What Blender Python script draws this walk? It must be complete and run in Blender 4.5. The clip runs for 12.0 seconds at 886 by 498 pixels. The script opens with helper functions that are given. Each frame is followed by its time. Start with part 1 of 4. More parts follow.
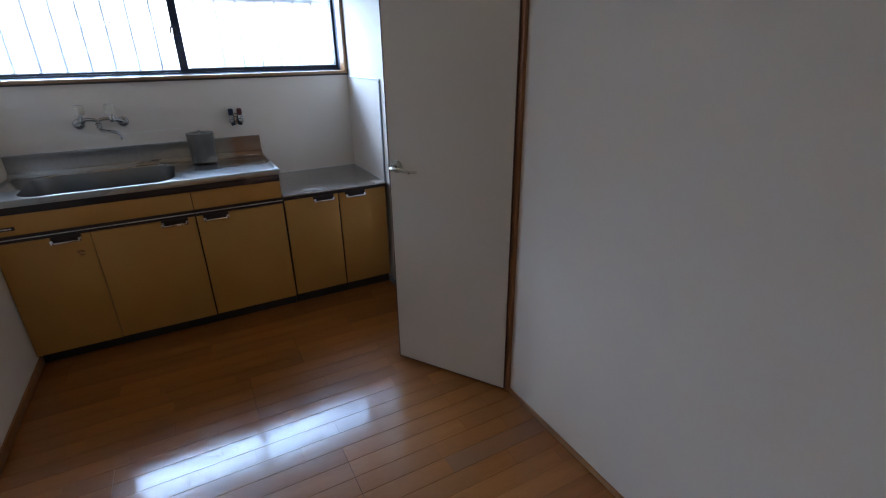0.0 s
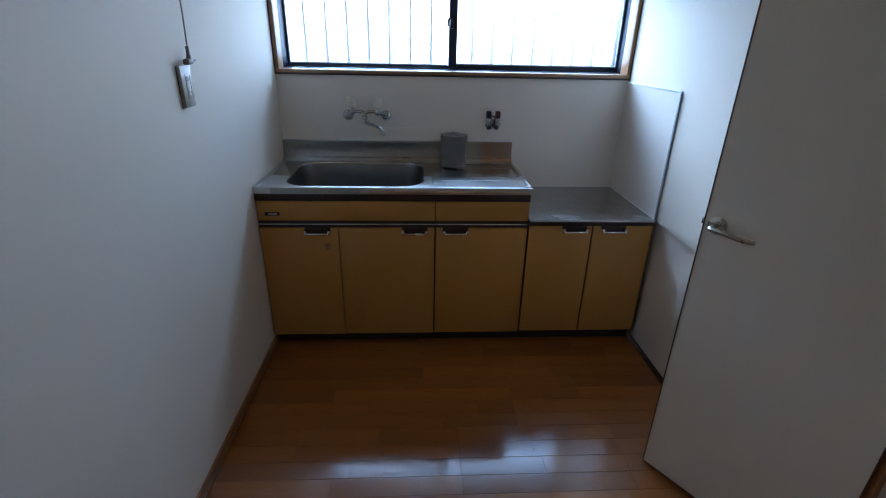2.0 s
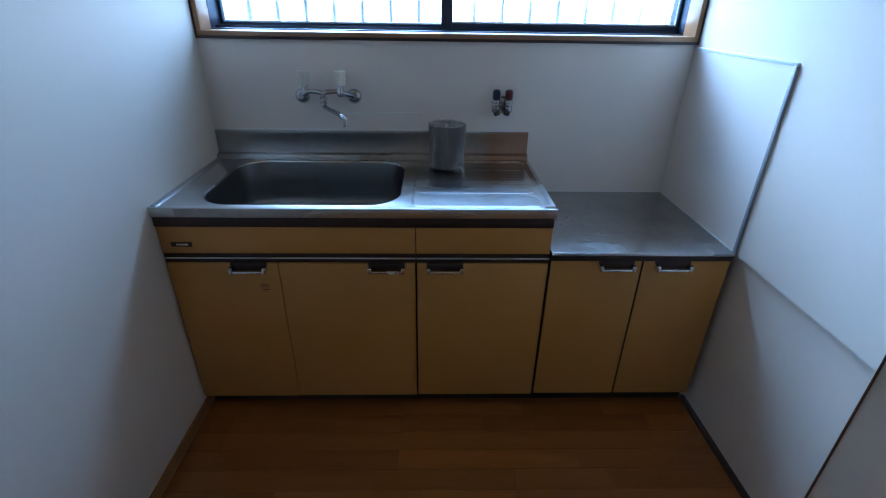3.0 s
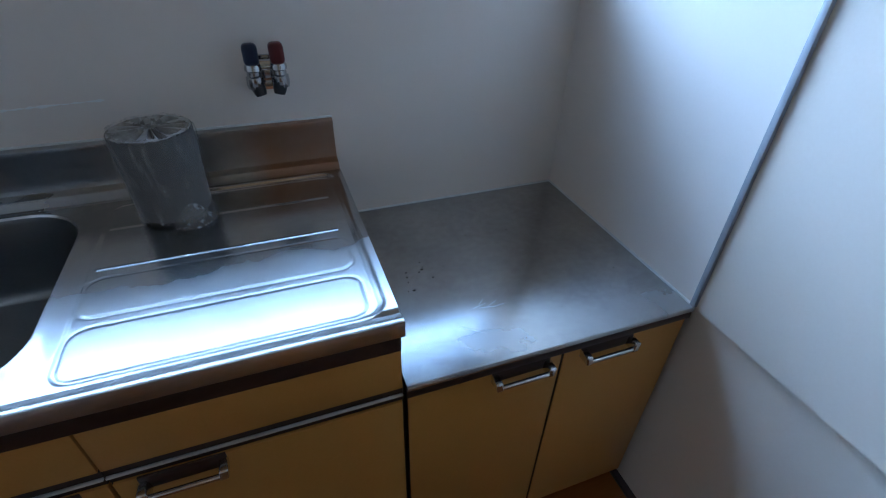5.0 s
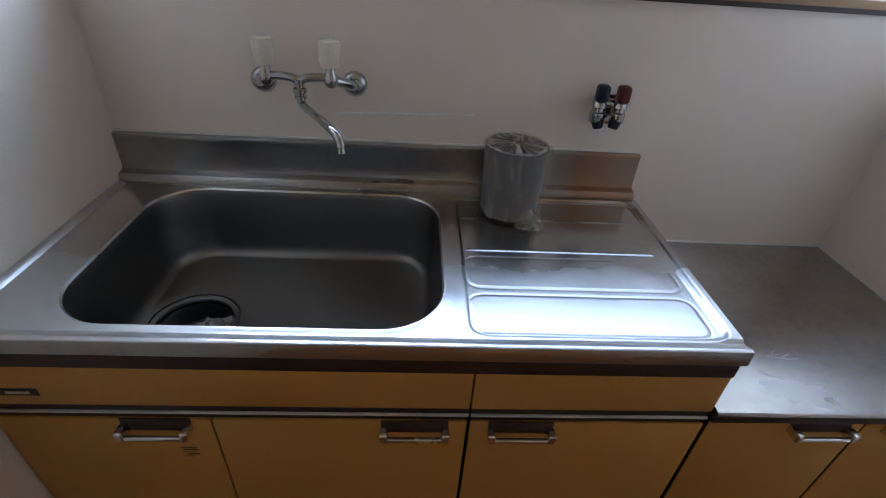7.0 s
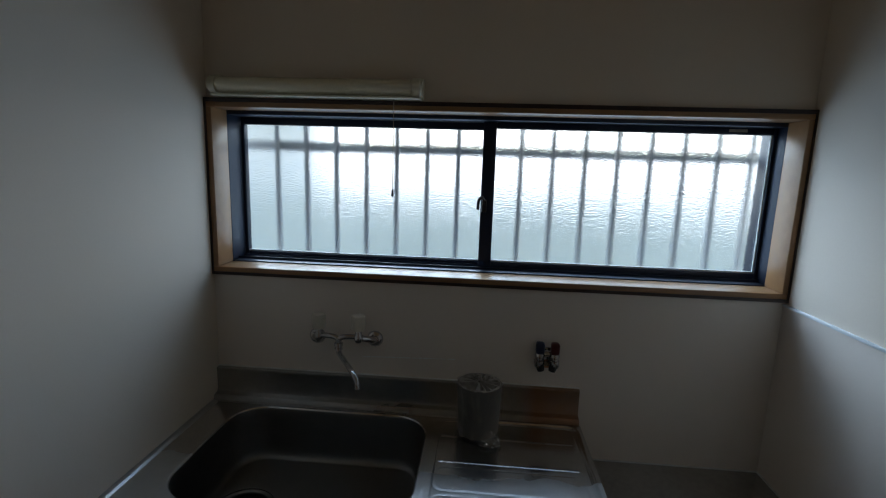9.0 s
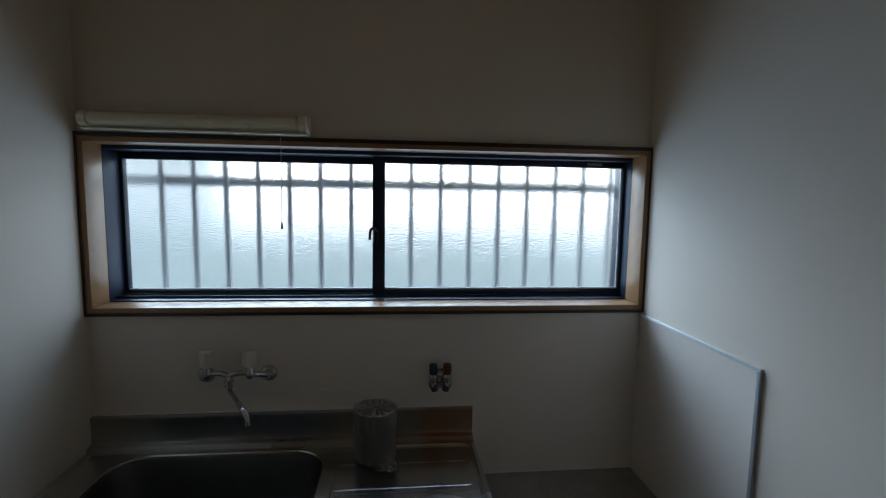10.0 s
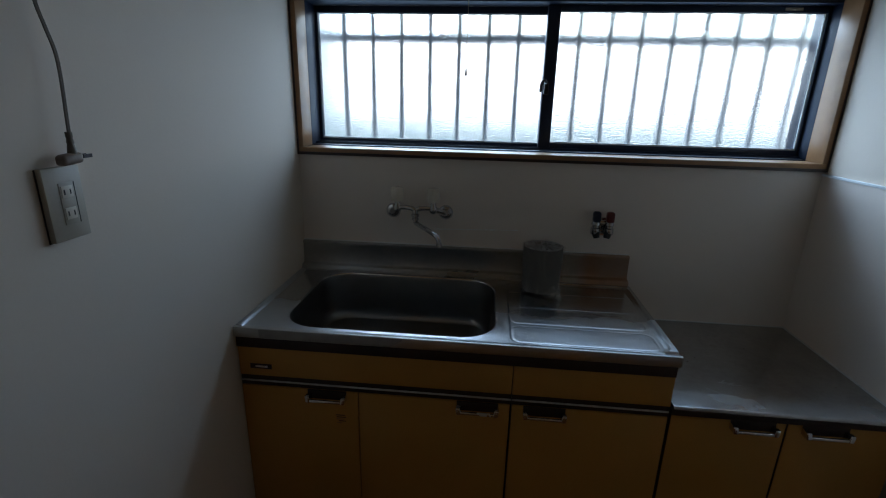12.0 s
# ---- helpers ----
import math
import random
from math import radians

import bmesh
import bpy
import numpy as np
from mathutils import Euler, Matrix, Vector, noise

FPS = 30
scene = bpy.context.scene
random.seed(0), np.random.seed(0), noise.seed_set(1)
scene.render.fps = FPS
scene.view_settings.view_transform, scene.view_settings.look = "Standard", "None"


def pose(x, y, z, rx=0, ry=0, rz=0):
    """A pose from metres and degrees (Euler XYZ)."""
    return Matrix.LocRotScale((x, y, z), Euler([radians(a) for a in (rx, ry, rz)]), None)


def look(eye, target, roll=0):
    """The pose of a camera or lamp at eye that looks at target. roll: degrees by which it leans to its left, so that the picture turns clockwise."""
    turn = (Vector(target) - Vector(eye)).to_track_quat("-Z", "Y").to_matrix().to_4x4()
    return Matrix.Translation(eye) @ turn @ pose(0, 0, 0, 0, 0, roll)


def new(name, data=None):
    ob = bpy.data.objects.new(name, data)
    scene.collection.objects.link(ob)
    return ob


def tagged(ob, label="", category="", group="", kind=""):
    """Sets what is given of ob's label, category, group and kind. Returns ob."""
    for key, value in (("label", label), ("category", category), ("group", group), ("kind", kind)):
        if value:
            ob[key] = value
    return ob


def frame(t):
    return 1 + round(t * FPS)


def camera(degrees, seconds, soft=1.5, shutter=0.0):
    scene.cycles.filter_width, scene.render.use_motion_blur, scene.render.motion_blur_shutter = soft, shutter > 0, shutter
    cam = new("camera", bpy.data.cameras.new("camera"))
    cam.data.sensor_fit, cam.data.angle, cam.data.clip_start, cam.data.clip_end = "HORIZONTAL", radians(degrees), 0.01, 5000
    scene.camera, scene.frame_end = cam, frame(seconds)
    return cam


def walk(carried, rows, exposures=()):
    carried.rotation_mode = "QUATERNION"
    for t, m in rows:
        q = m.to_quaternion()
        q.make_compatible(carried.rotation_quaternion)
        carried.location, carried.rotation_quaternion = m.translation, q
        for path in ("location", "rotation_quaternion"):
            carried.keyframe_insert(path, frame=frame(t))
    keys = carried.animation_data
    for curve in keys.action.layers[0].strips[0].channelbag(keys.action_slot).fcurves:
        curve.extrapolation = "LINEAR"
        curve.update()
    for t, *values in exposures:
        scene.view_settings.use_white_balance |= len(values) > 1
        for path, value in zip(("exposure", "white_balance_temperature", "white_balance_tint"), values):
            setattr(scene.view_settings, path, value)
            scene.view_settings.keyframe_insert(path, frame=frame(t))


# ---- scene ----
cam = camera(86.6, 12.0, soft=1.15)
PATH = [
    (0, (0.821, -3.084, 1.361), (1.689, -1.457, 0.587), -0.9),
    (0.5, (0.843, -3.06, 1.367), (1.447, -1.31, 0.611), -1.1),
    (1, (0.781, -3.029, 1.355), (1.076, -1.193, 0.618), -0.6),
    (1.5, (0.712, -2.795, 1.355), (0.781, -0.954, 0.577), 0.4),
    (2, (0.705, -2.535, 1.386), (0.813, -0.704, 0.589), 1.3),
    (2.5, (0.745, -2.193, 1.377), (0.777, -0.369, 0.558), 0.8),
    (3, (0.834, -1.85, 1.353), (0.883, -0.076, 0.431), 0.9),
    (3.5, (0.924, -1.525, 1.363), (1.183, 0.2, 0.385), 1.8),
    (3.7, (0.998, -1.406, 1.345), (1.257, 0.301, 0.337), 0.2),
    (5.3, (1.091, -1.005, 1.282), (1.716, 0.487, 0.105), 2.6),
    (5.5, (1.005, -1.016, 1.292), (1.624, 0.482, 0.12), 3.5),
    (6, (0.886, -1.023, 1.296), (1.377, 0.534, 0.141), 4.0),
    (6.5, (0.764, -1.017, 1.3), (1.102, 0.594, 0.163), 4.4),
    (6.7, (0.697, -1.021, 1.306), (0.943, 0.604, 0.167), 4.3),
    (8.3, (0.668, -1.355, 1.527), (0.453, 0.543, 0.935), 3.0),
    (8.5, (0.696, -1.386, 1.572), (0.479, 0.544, 1.094), 2.4),
    (9, (0.87, -1.459, 1.602), (0.717, 0.507, 1.263), 1.8),
    (9.5, (1.027, -1.51, 1.6), (1.083, 0.474, 1.348), 1.3),
    (10, (0.95, -1.531, 1.607), (1.149, 0.448, 1.404), 0.9),
    (10.5, (0.769, -1.576, 1.608), (0.895, 0.412, 1.425), 0.4),
    (11, (0.685, -1.652, 1.588), (0.656, 0.342, 1.429), 0.9),
    (11.5, (0.676, -1.687, 1.535), (0.537, 0.294, 1.295), 1.0),
    (12, (0.688, -1.685, 1.423), (0.515, 0.218, 0.832), 1.4),
]
EXPOSURES = [(0.0, 3.72, 6450, 24), (1.0, 3.36, 6300, 23), (1.5, 3.36, 6150, 21), (2.0, 3.5, 6000, 20), (2.5, 3.5, 5550, 17), (3.6, 3.9, 5200, 17), (5.3, 3.55, 5650, 20), (6.0, 3.8, 6050, 23), (6.7, 4.05, 6700, 28), (8.3, 2.25, 7600, 22), (9.0, 1.75, 7400, 20), (9.5, 1.78, 7400, 20), (10.5, 1.95, 7150, 20), (11.0, 2.02, 7100, 20), (12.0, 1.85, 6900, 19)]
walk(cam, [(t, look(eye, target, roll)) for t, eye, target, roll in PATH], EXPOSURES)

# ---- light and exposure ----
world = bpy.data.worlds.new("daylight")
scene.world = world
world.use_nodes = True
wn = world.node_tree.nodes
sky = wn.new("ShaderNodeTexSky")
sky.sky_type, sky.sun_disc = "NISHITA", False
sky.sun_elevation, sky.sun_rotation = radians(33.2), radians(-22.8)
sky.air_density, sky.dust_density, sky.ozone_density = 1.6, 0.3, 4.0
wn["Background"].inputs["Strength"].default_value = 0.15
world.node_tree.links.new(sky.outputs["Color"], wn["Background"].inputs["Color"])

# a bright overcast sky, strongest to the north-west
sun_data = bpy.data.lights.new("sun", "SUN")
sun_data.energy, sun_data.angle, sun_data.color = 1.2, radians(52), (0.44, 0.73, 1.0)
sun = new("sun", sun_data)
sun.matrix_world = look((-3.2, 7.6, 5.4), (0, 0, 0))

# the sky's light, spread by the two pebbled panes of the kitchen window
for x0, x1, y, watts in ((0.046, 0.862, 0.1765, 0.31), (0.914, 1.762, 0.1365, 0.45)):
    pane_light = bpy.data.lights.new("pane_daylight", "AREA")
    pane_light.shape, pane_light.size, pane_light.size_y = "RECTANGLE", x1 - x0, 0.43
    pane_light.energy, pane_light.color, pane_light.spread = watts, (0.36, 0.66, 1.0), radians(150)
    lit = new("pane_daylight", pane_light)
    lit.matrix_world = look(((x0 + x1) / 2, y, 1.512), ((x0 + x1) / 2, -1.0, 1.512))


# ---- materials ----
def surface(name, base, second, rough=0.5, metal=0.0, big=3.0, fine=60.0, bump=0.1, depth=0.001,
            stretch=(1, 1, 1), rough_var=0.08, per_object=0.0, coat=0.0, mix=1.0):
    """A surface whose colour wavers between two tones at two scales, with fine relief."""
    m = bpy.data.materials.new(name)
    m.use_nodes = True
    n, l = m.node_tree.nodes, m.node_tree.links
    bsdf = n["Principled BSDF"]
    co = n.new("ShaderNodeTexCoord")
    mp = n.new("ShaderNodeMapping")
    mp.inputs["Scale"].default_value = stretch
    l.new(co.outputs["Object"], mp.inputs["Vector"])
    n1 = n.new("ShaderNodeTexNoise")
    n1.inputs["Scale"].default_value, n1.inputs["Detail"].default_value = big, 5
    n2 = n.new("ShaderNodeTexNoise")
    n2.inputs["Scale"].default_value, n2.inputs["Detail"].default_value = fine, 3
    for k in (n1, n2):
        l.new(mp.outputs["Vector"], k.inputs["Vector"])
    add = n.new("ShaderNodeMath")
    add.operation = "MULTIPLY_ADD"
    l.new(n2.outputs["Fac"], add.inputs[0])
    add.inputs[1].default_value = 0.4
    l.new(n1.outputs["Fac"], add.inputs[2])
    ramp = n.new("ShaderNodeMapRange")
    ramp.inputs["From Min"].default_value, ramp.inputs["From Max"].default_value = 0.45, 0.95
    ramp.inputs["To Max"].default_value = mix
    l.new(add.outputs[0], ramp.inputs["Value"])
    col = n.new("ShaderNodeMix")
    col.data_type = "RGBA"
    col.inputs["A"].default_value, col.inputs["B"].default_value = (*base, 1), (*second, 1)
    l.new(ramp.outputs[0], col.inputs["Factor"])
    out = col.outputs["Result"]
    if per_object:
        info = n.new("ShaderNodeObjectInfo")
        rng = n.new("ShaderNodeMapRange")
        rng.inputs["To Min"].default_value, rng.inputs["To Max"].default_value = 1 - per_object, 1 + per_object
        l.new(info.outputs["Random"], rng.inputs["Value"])
        hsv = n.new("ShaderNodeHueSaturation")
        l.new(out, hsv.inputs["Color"])
        l.new(rng.outputs[0], hsv.inputs["Value"])
        out = hsv.outputs["Color"]
    l.new(out, bsdf.inputs["Base Color"])
    rr = n.new("ShaderNodeMapRange")
    rr.inputs["To Min"].default_value = max(0.02, rough - rough_var)
    rr.inputs["To Max"].default_value = rough + rough_var
    rr.inputs["From Min"].default_value, rr.inputs["From Max"].default_value = 0.3, 0.7
    l.new(n1.outputs["Fac"], rr.inputs["Value"])
    l.new(rr.outputs[0], bsdf.inputs["Roughness"])
    bsdf.inputs["Metallic"].default_value = metal
    bsdf.inputs["Coat Weight"].default_value = coat
    bsdf.inputs["Coat Roughness"].default_value = 0.15
    bsdf.inputs["Coat IOR"].default_value = 1.55
    if coat:
        patch = n.new("ShaderNodeTexNoise")
        patch.inputs["Scale"].default_value, patch.inputs["Detail"].default_value = 9, 6
        place = n.new("ShaderNodeNewGeometry")
        l.new(place.outputs["Position"], patch.inputs["Vector"])
        worn = n.new("ShaderNodeMapRange")
        worn.inputs["From Min"].default_value, worn.inputs["From Max"].default_value = 0.35, 0.7
        worn.inputs["To Min"].default_value, worn.inputs["To Max"].default_value = 0.08, 0.17
        l.new(patch.outputs["Fac"], worn.inputs["Value"])
        l.new(worn.outputs[0], bsdf.inputs["Coat Roughness"])
        sag = n.new("ShaderNodeTexNoise")
        sag.inputs["Scale"].default_value, sag.inputs["Detail"].default_value = 38, 4
        l.new(place.outputs["Position"], sag.inputs["Vector"])
        cb = n.new("ShaderNodeBump")
        cb.inputs["Strength"].default_value, cb.inputs["Distance"].default_value = 0.5, 0.0007
        l.new(sag.outputs["Fac"], cb.inputs["Height"])
        # sparse dents and short scuffs pressed into the varnish
        warp = n.new("ShaderNodeMapping")
        warp.inputs["Rotation"].default_value, warp.inputs["Scale"].default_value = (0, 0, 0.5), (1.0, 0.45, 1.0)
        ragged = n.new("ShaderNodeTexNoise")
        ragged.inputs["Scale"].default_value, ragged.inputs["Detail"].default_value = 60, 3
        l.new(place.outputs["Position"], ragged.inputs["Vector"])
        nudge = n.new("ShaderNodeVectorMath")
        nudge.operation = "MULTIPLY_ADD"
        l.new(ragged.outputs["Color"], nudge.inputs[0])
        nudge.inputs[1].default_value = (0.03, 0.03, 0.0)
        l.new(place.outputs["Position"], nudge.inputs[2])
        l.new(nudge.outputs["Vector"], warp.inputs["Vector"])
        cells = n.new("ShaderNodeTexVoronoi")
        cells.inputs["Scale"].default_value = 42
        l.new(warp.outputs["Vector"], cells.inputs["Vector"])
        where = n.new("ShaderNodeTexNoise")
        where.inputs["Scale"].default_value, where.inputs["Detail"].default_value = 5.5, 2
        l.new(place.outputs["Position"], where.inputs["Vector"])
        limit = n.new("ShaderNodeMapRange")
        limit.inputs["From Min"].default_value, limit.inputs["From Max"].default_value = 0.50, 0.72
        limit.inputs["To Min"].default_value, limit.inputs["To Max"].default_value = 0.0, 0.42
        l.new(where.outputs["Fac"], limit.inputs["Value"])
        under = n.new("ShaderNodeMath")
        under.operation = "SUBTRACT"
        l.new(limit.outputs[0], under.inputs[0])
        l.new(cells.outputs["Distance"], under.inputs[1])
        pit = n.new("ShaderNodeMapRange")
        pit.inputs["From Max"].default_value = 0.12
        l.new(under.outputs[0], pit.inputs["Value"])
        dent = n.new("ShaderNodeBump")
        dent.invert = True
        dent.inputs["Strength"].default_value, dent.inputs["Distance"].default_value = 0.7, 0.0011
        l.new(pit.outputs[0], dent.inputs["Height"])
        l.new(cb.outputs["Normal"], dent.inputs["Normal"])
        l.new(dent.outputs["Normal"], bsdf.inputs["Coat Normal"])
    if bump:
        b = n.new("ShaderNodeBump")
        b.inputs["Strength"].default_value, b.inputs["Distance"].default_value = bump, depth
        l.new(n2.outputs["Fac"], b.inputs["Height"])
        l.new(b.outputs["Normal"], bsdf.inputs["Normal"])
    return m


def pebbled_glass():
    m = bpy.data.materials.new("pebbled_glass")
    m.use_nodes = True
    n, l = m.node_tree.nodes, m.node_tree.links
    bsdf = n["Principled BSDF"]
    bsdf.inputs["Base Color"].default_value = (0.95, 0.98, 0.98, 1)
    bsdf.inputs["Transmission Weight"].default_value = 1.0
    bsdf.inputs["Roughness"].default_value = 0.012
    bsdf.inputs["IOR"].default_value = 1.45
    co = n.new("ShaderNodeTexCoord")
    v = n.new("ShaderNodeTexNoise")
    v.inputs["Scale"].default_value, v.inputs["Detail"].default_value = 170, 2
    mp = n.new("ShaderNodeMapping")
    mp.inputs["Scale"].default_value = (0.7, 1, 1.8)
    l.new(co.outputs["Object"], mp.inputs["Vector"])
    l.new(mp.outputs["Vector"], v.inputs["Vector"])
    b = n.new("ShaderNodeBump")
    b.inputs["Strength"].default_value, b.inputs["Distance"].default_value = 1.0, 0.0009
    l.new(v.outputs["Fac"], b.inputs["Height"])
    l.new(b.outputs["Normal"], bsdf.inputs["Normal"])
    return m


def patchy_steel(name, clean, marked, rough, rough_marked, axis, edge, soft, waver, tone):
    """Stainless sheet with one worn or discoloured zone, past an uneven edge along one axis."""
    m = surface(name, clean[0], clean[1], rough, 1.0, big=6, fine=60, bump=0.02, depth=0.0003, rough_var=0.05)
    n, l = m.node_tree.nodes, m.node_tree.links
    bsdf = n["Principled BSDF"]
    place = n.new("ShaderNodeNewGeometry")
    split = n.new("ShaderNodeSeparateXYZ")
    l.new(place.outputs["Position"], split.inputs[0])
    wave = n.new("ShaderNodeTexNoise")
    wave.inputs["Scale"].default_value, wave.inputs["Detail"].default_value = 11, 5
    l.new(place.outputs["Position"], wave.inputs["Vector"])
    shift = n.new("ShaderNodeMath")
    shift.operation = "MULTIPLY_ADD"
    l.new(wave.outputs["Fac"], shift.inputs[0])
    shift.inputs[1].default_value = waver
    l.new(split.outputs[axis], shift.inputs[2])
    zone = n.new("ShaderNodeMapRange")
    zone.inputs["From Min"].default_value = edge + waver * 0.5 - soft
    zone.inputs["From Max"].default_value = edge + waver * 0.5 + soft
    if axis == "Y":
        zone.inputs["To Min"].default_value, zone.inputs["To Max"].default_value = 1, 0
    l.new(shift.outputs[0], zone.inputs["Value"])
    cloud = n.new("ShaderNodeTexNoise")
    cloud.inputs["Scale"].default_value, cloud.inputs["Detail"].default_value = 7, 6
    l.new(place.outputs["Position"], cloud.inputs["Vector"])
    blot = n.new("ShaderNodeMapRange")
    blot.inputs["From Min"].default_value, blot.inputs["From Max"].default_value = 0.42, 0.66
    blot.inputs["To Min"].default_value, blot.inputs["To Max"].default_value = tone, 1.0
    l.new(cloud.outputs["Fac"], blot.inputs["Value"])
    amount = n.new("ShaderNodeMath")
    amount.operation = "MULTIPLY"
    l.new(zone.outputs[0], amount.inputs[0])
    l.new(blot.outputs[0], amount.inputs[1])
    for socket, value in (("Base Color", (*marked, 1)), ("Roughness", rough_marked)):
        old = bsdf.inputs[socket].links[0].from_socket
        mix = n.new("ShaderNodeMix")
        mix.data_type = "RGBA" if socket == "Base Color" else "FLOAT"
        l.new(old, mix.inputs["A"])
        mix.inputs["B"].default_value = value
        l.new(amount.outputs[0], mix.inputs["Factor"])
        l.new(mix.outputs["Result"], bsdf.inputs[socket])
    return m


def clear_plastic(thin, thick):
    """Clear film that shows by its folds: more of it in streaks, with sharp gloss."""
    m = bpy.data.materials.new("clear_film")
    m.use_nodes = True
    n, l = m.node_tree.nodes, m.node_tree.links
    bsdf = n["Principled BSDF"]
    bsdf.inputs["Base Color"].default_value = (0.80, 0.79, 0.77, 1)
    bsdf.inputs["Roughness"].default_value = 0.22
    co = n.new("ShaderNodeTexCoord")
    mp = n.new("ShaderNodeMapping")
    mp.inputs["Scale"].default_value = (1, 1, 0.22)
    mp.inputs["Rotation"].default_value = (0.12, 0.1, 0)
    l.new(co.outputs["Object"], mp.inputs["Vector"])
    v = n.new("ShaderNodeTexNoise")
    v.inputs["Scale"].default_value, v.inputs["Detail"].default_value = 55, 4
    v.inputs["Distortion"].default_value = 0.8
    l.new(mp.outputs["Vector"], v.inputs["Vector"])
    a = n.new("ShaderNodeMapRange")
    a.inputs["From Min"].default_value, a.inputs["From Max"].default_value = 0.50, 0.72
    a.inputs["To Min"].default_value, a.inputs["To Max"].default_value = thin, thick
    l.new(v.outputs["Fac"], a.inputs["Value"])
    l.new(a.outputs[0], bsdf.inputs["Alpha"])
    b = n.new("ShaderNodeBump")
    b.inputs["Strength"].default_value, b.inputs["Distance"].default_value = 0.9, 0.006
    l.new(v.outputs["Fac"], b.inputs["Height"])
    l.new(b.outputs["Normal"], bsdf.inputs["Normal"])
    return m


WALLPAPER = surface("white_wallpaper", (0.80, 0.69, 0.585), (0.83, 0.735, 0.64), 0.75, big=1.5, fine=170, bump=0.16, depth=0.0012)
PANEL = surface("kitchen_panel", (0.84, 0.745, 0.67), (0.87, 0.785, 0.72), 0.34, big=2.0, fine=300, bump=0.03, depth=0.0005, rough_var=0.05)
# Unseen ceiling and south wall: tones picked to warm and lift bounced light.
CEILING = surface("ceiling_boards", (0.79, 0.50, 0.27), (0.84, 0.58, 0.34), 0.6, big=2, fine=40, bump=0.2, stretch=(8, 1, 8))
PALE_BOARD = surface("pale_boards", (0.76, 0.53, 0.32), (0.82, 0.60, 0.39), 0.6, big=2, fine=40, bump=0.2, stretch=(8, 8, 1))
OCHRE = surface("ochre_laminate", (0.54, 0.258, 0.05), (0.60, 0.295, 0.072), 0.42, big=4, fine=260, bump=0.12, depth=0.0006)
BROWN = surface("dark_brown_edge", (0.030, 0.015, 0.012), (0.048, 0.024, 0.019), 0.38, big=8, fine=120, bump=0.05)
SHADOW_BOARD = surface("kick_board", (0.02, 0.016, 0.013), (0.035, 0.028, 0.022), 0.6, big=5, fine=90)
CASING = surface("pale_wood_casing", (0.31, 0.155, 0.066), (0.39, 0.205, 0.093), 0.4, big=3, fine=40, bump=0.1, stretch=(1, 8, 8))
JAMB = surface("red_brown_wood", (0.30, 0.11, 0.035), (0.42, 0.18, 0.06), 0.38, big=3, fine=40, bump=0.1, stretch=(8, 8, 1))
DOOR_EDGE = surface("dark_door_edge", (0.10, 0.035, 0.018), (0.15, 0.06, 0.03), 0.4, big=3, fine=50, stretch=(8, 8, 1))
DOOR_FACE = surface("white_door_face", (0.78, 0.71, 0.63), (0.81, 0.75, 0.68), 0.55, big=2, fine=220, bump=0.12, depth=0.0008)
PLANK = surface("varnished_plank", (0.265, 0.083, 0.0125), (0.385, 0.128, 0.025), 0.42, big=2.2, fine=26, bump=0.10, depth=0.0012,
                stretch=(1, 9, 9), rough_var=0.07, per_object=0.17, coat=1.0)
PLANK.node_tree.nodes["Principled BSDF"].inputs["Specular IOR Level"].default_value = 0.2
DARK_PLANK = surface("stained_plank", (0.185, 0.057, 0.009), (0.27, 0.086, 0.017), 0.45, big=2.2, fine=26, bump=0.10, depth=0.0012, stretch=(1, 9, 9), rough_var=0.07, coat=1.0)
SUBFLOOR = surface("plank_joint", (0.035, 0.014, 0.006), (0.055, 0.022, 0.009), 0.8)
STEEL = patchy_steel("worn_stainless", ((0.46, 0.46, 0.46), (0.60, 0.605, 0.61)), (0.68, 0.685, 0.69), 0.20, 0.40, "Y", -0.325, 0.045, 0.06, 0.55)
STEEL_DULL = patchy_steel("dull_stainless", ((0.36, 0.355, 0.35), (0.54, 0.535, 0.53)), (0.52, 0.52, 0.52), 0.19, 0.29, "Y", -0.480, 0.008, 0.05, 0.12)
# Steel darker than the worktop's; the bowl's own shade is put into the colour.
SHADED_STEEL = surface("shaded_bowl_steel", (0.22, 0.215, 0.21), (0.27, 0.265, 0.26), 0.36, 1.0, big=4, fine=180, bump=0.0, rough_var=0.02, stretch=(1, 1, 2))
SPLASH = patchy_steel("satin_stainless", ((0.36, 0.355, 0.35), (0.46, 0.455, 0.45)), (0.42, 0.255, 0.165), 0.30, 0.40, "X", 1.045, 0.04, 0.10, 0.75)
LIP = surface("folded_stainless", (0.48, 0.47, 0.46), (0.58, 0.57, 0.56), 0.33, 1.0, big=5, fine=150, bump=0.02, depth=0.0002, stretch=(0.3, 3, 3), rough_var=0.05)
PALE_FILM = surface("gathered_film", (0.24, 0.22, 0.20), (0.42, 0.39, 0.36), 0.3, big=40, fine=200, bump=0.3)
CHROME = surface("chrome", (0.46, 0.46, 0.47), (0.57, 0.57, 0.58), 0.12, 1.0, big=20, fine=90, bump=0.02, rough_var=0.05)
ALU = surface("aluminium_strip", (0.68, 0.68, 0.69), (0.78, 0.78, 0.79), 0.22, 1.0, big=10, fine=90, bump=0.02)
STRIP = surface("bright_strip", (0.70, 0.70, 0.69), (0.78, 0.78, 0.77), 0.38, 0.4, big=10, fine=90, bump=0.02)
LEVER = surface("champagne_lever", (0.46, 0.44, 0.38), (0.56, 0.54, 0.48), 0.30, 1.0, big=20, fine=90, bump=0.02)
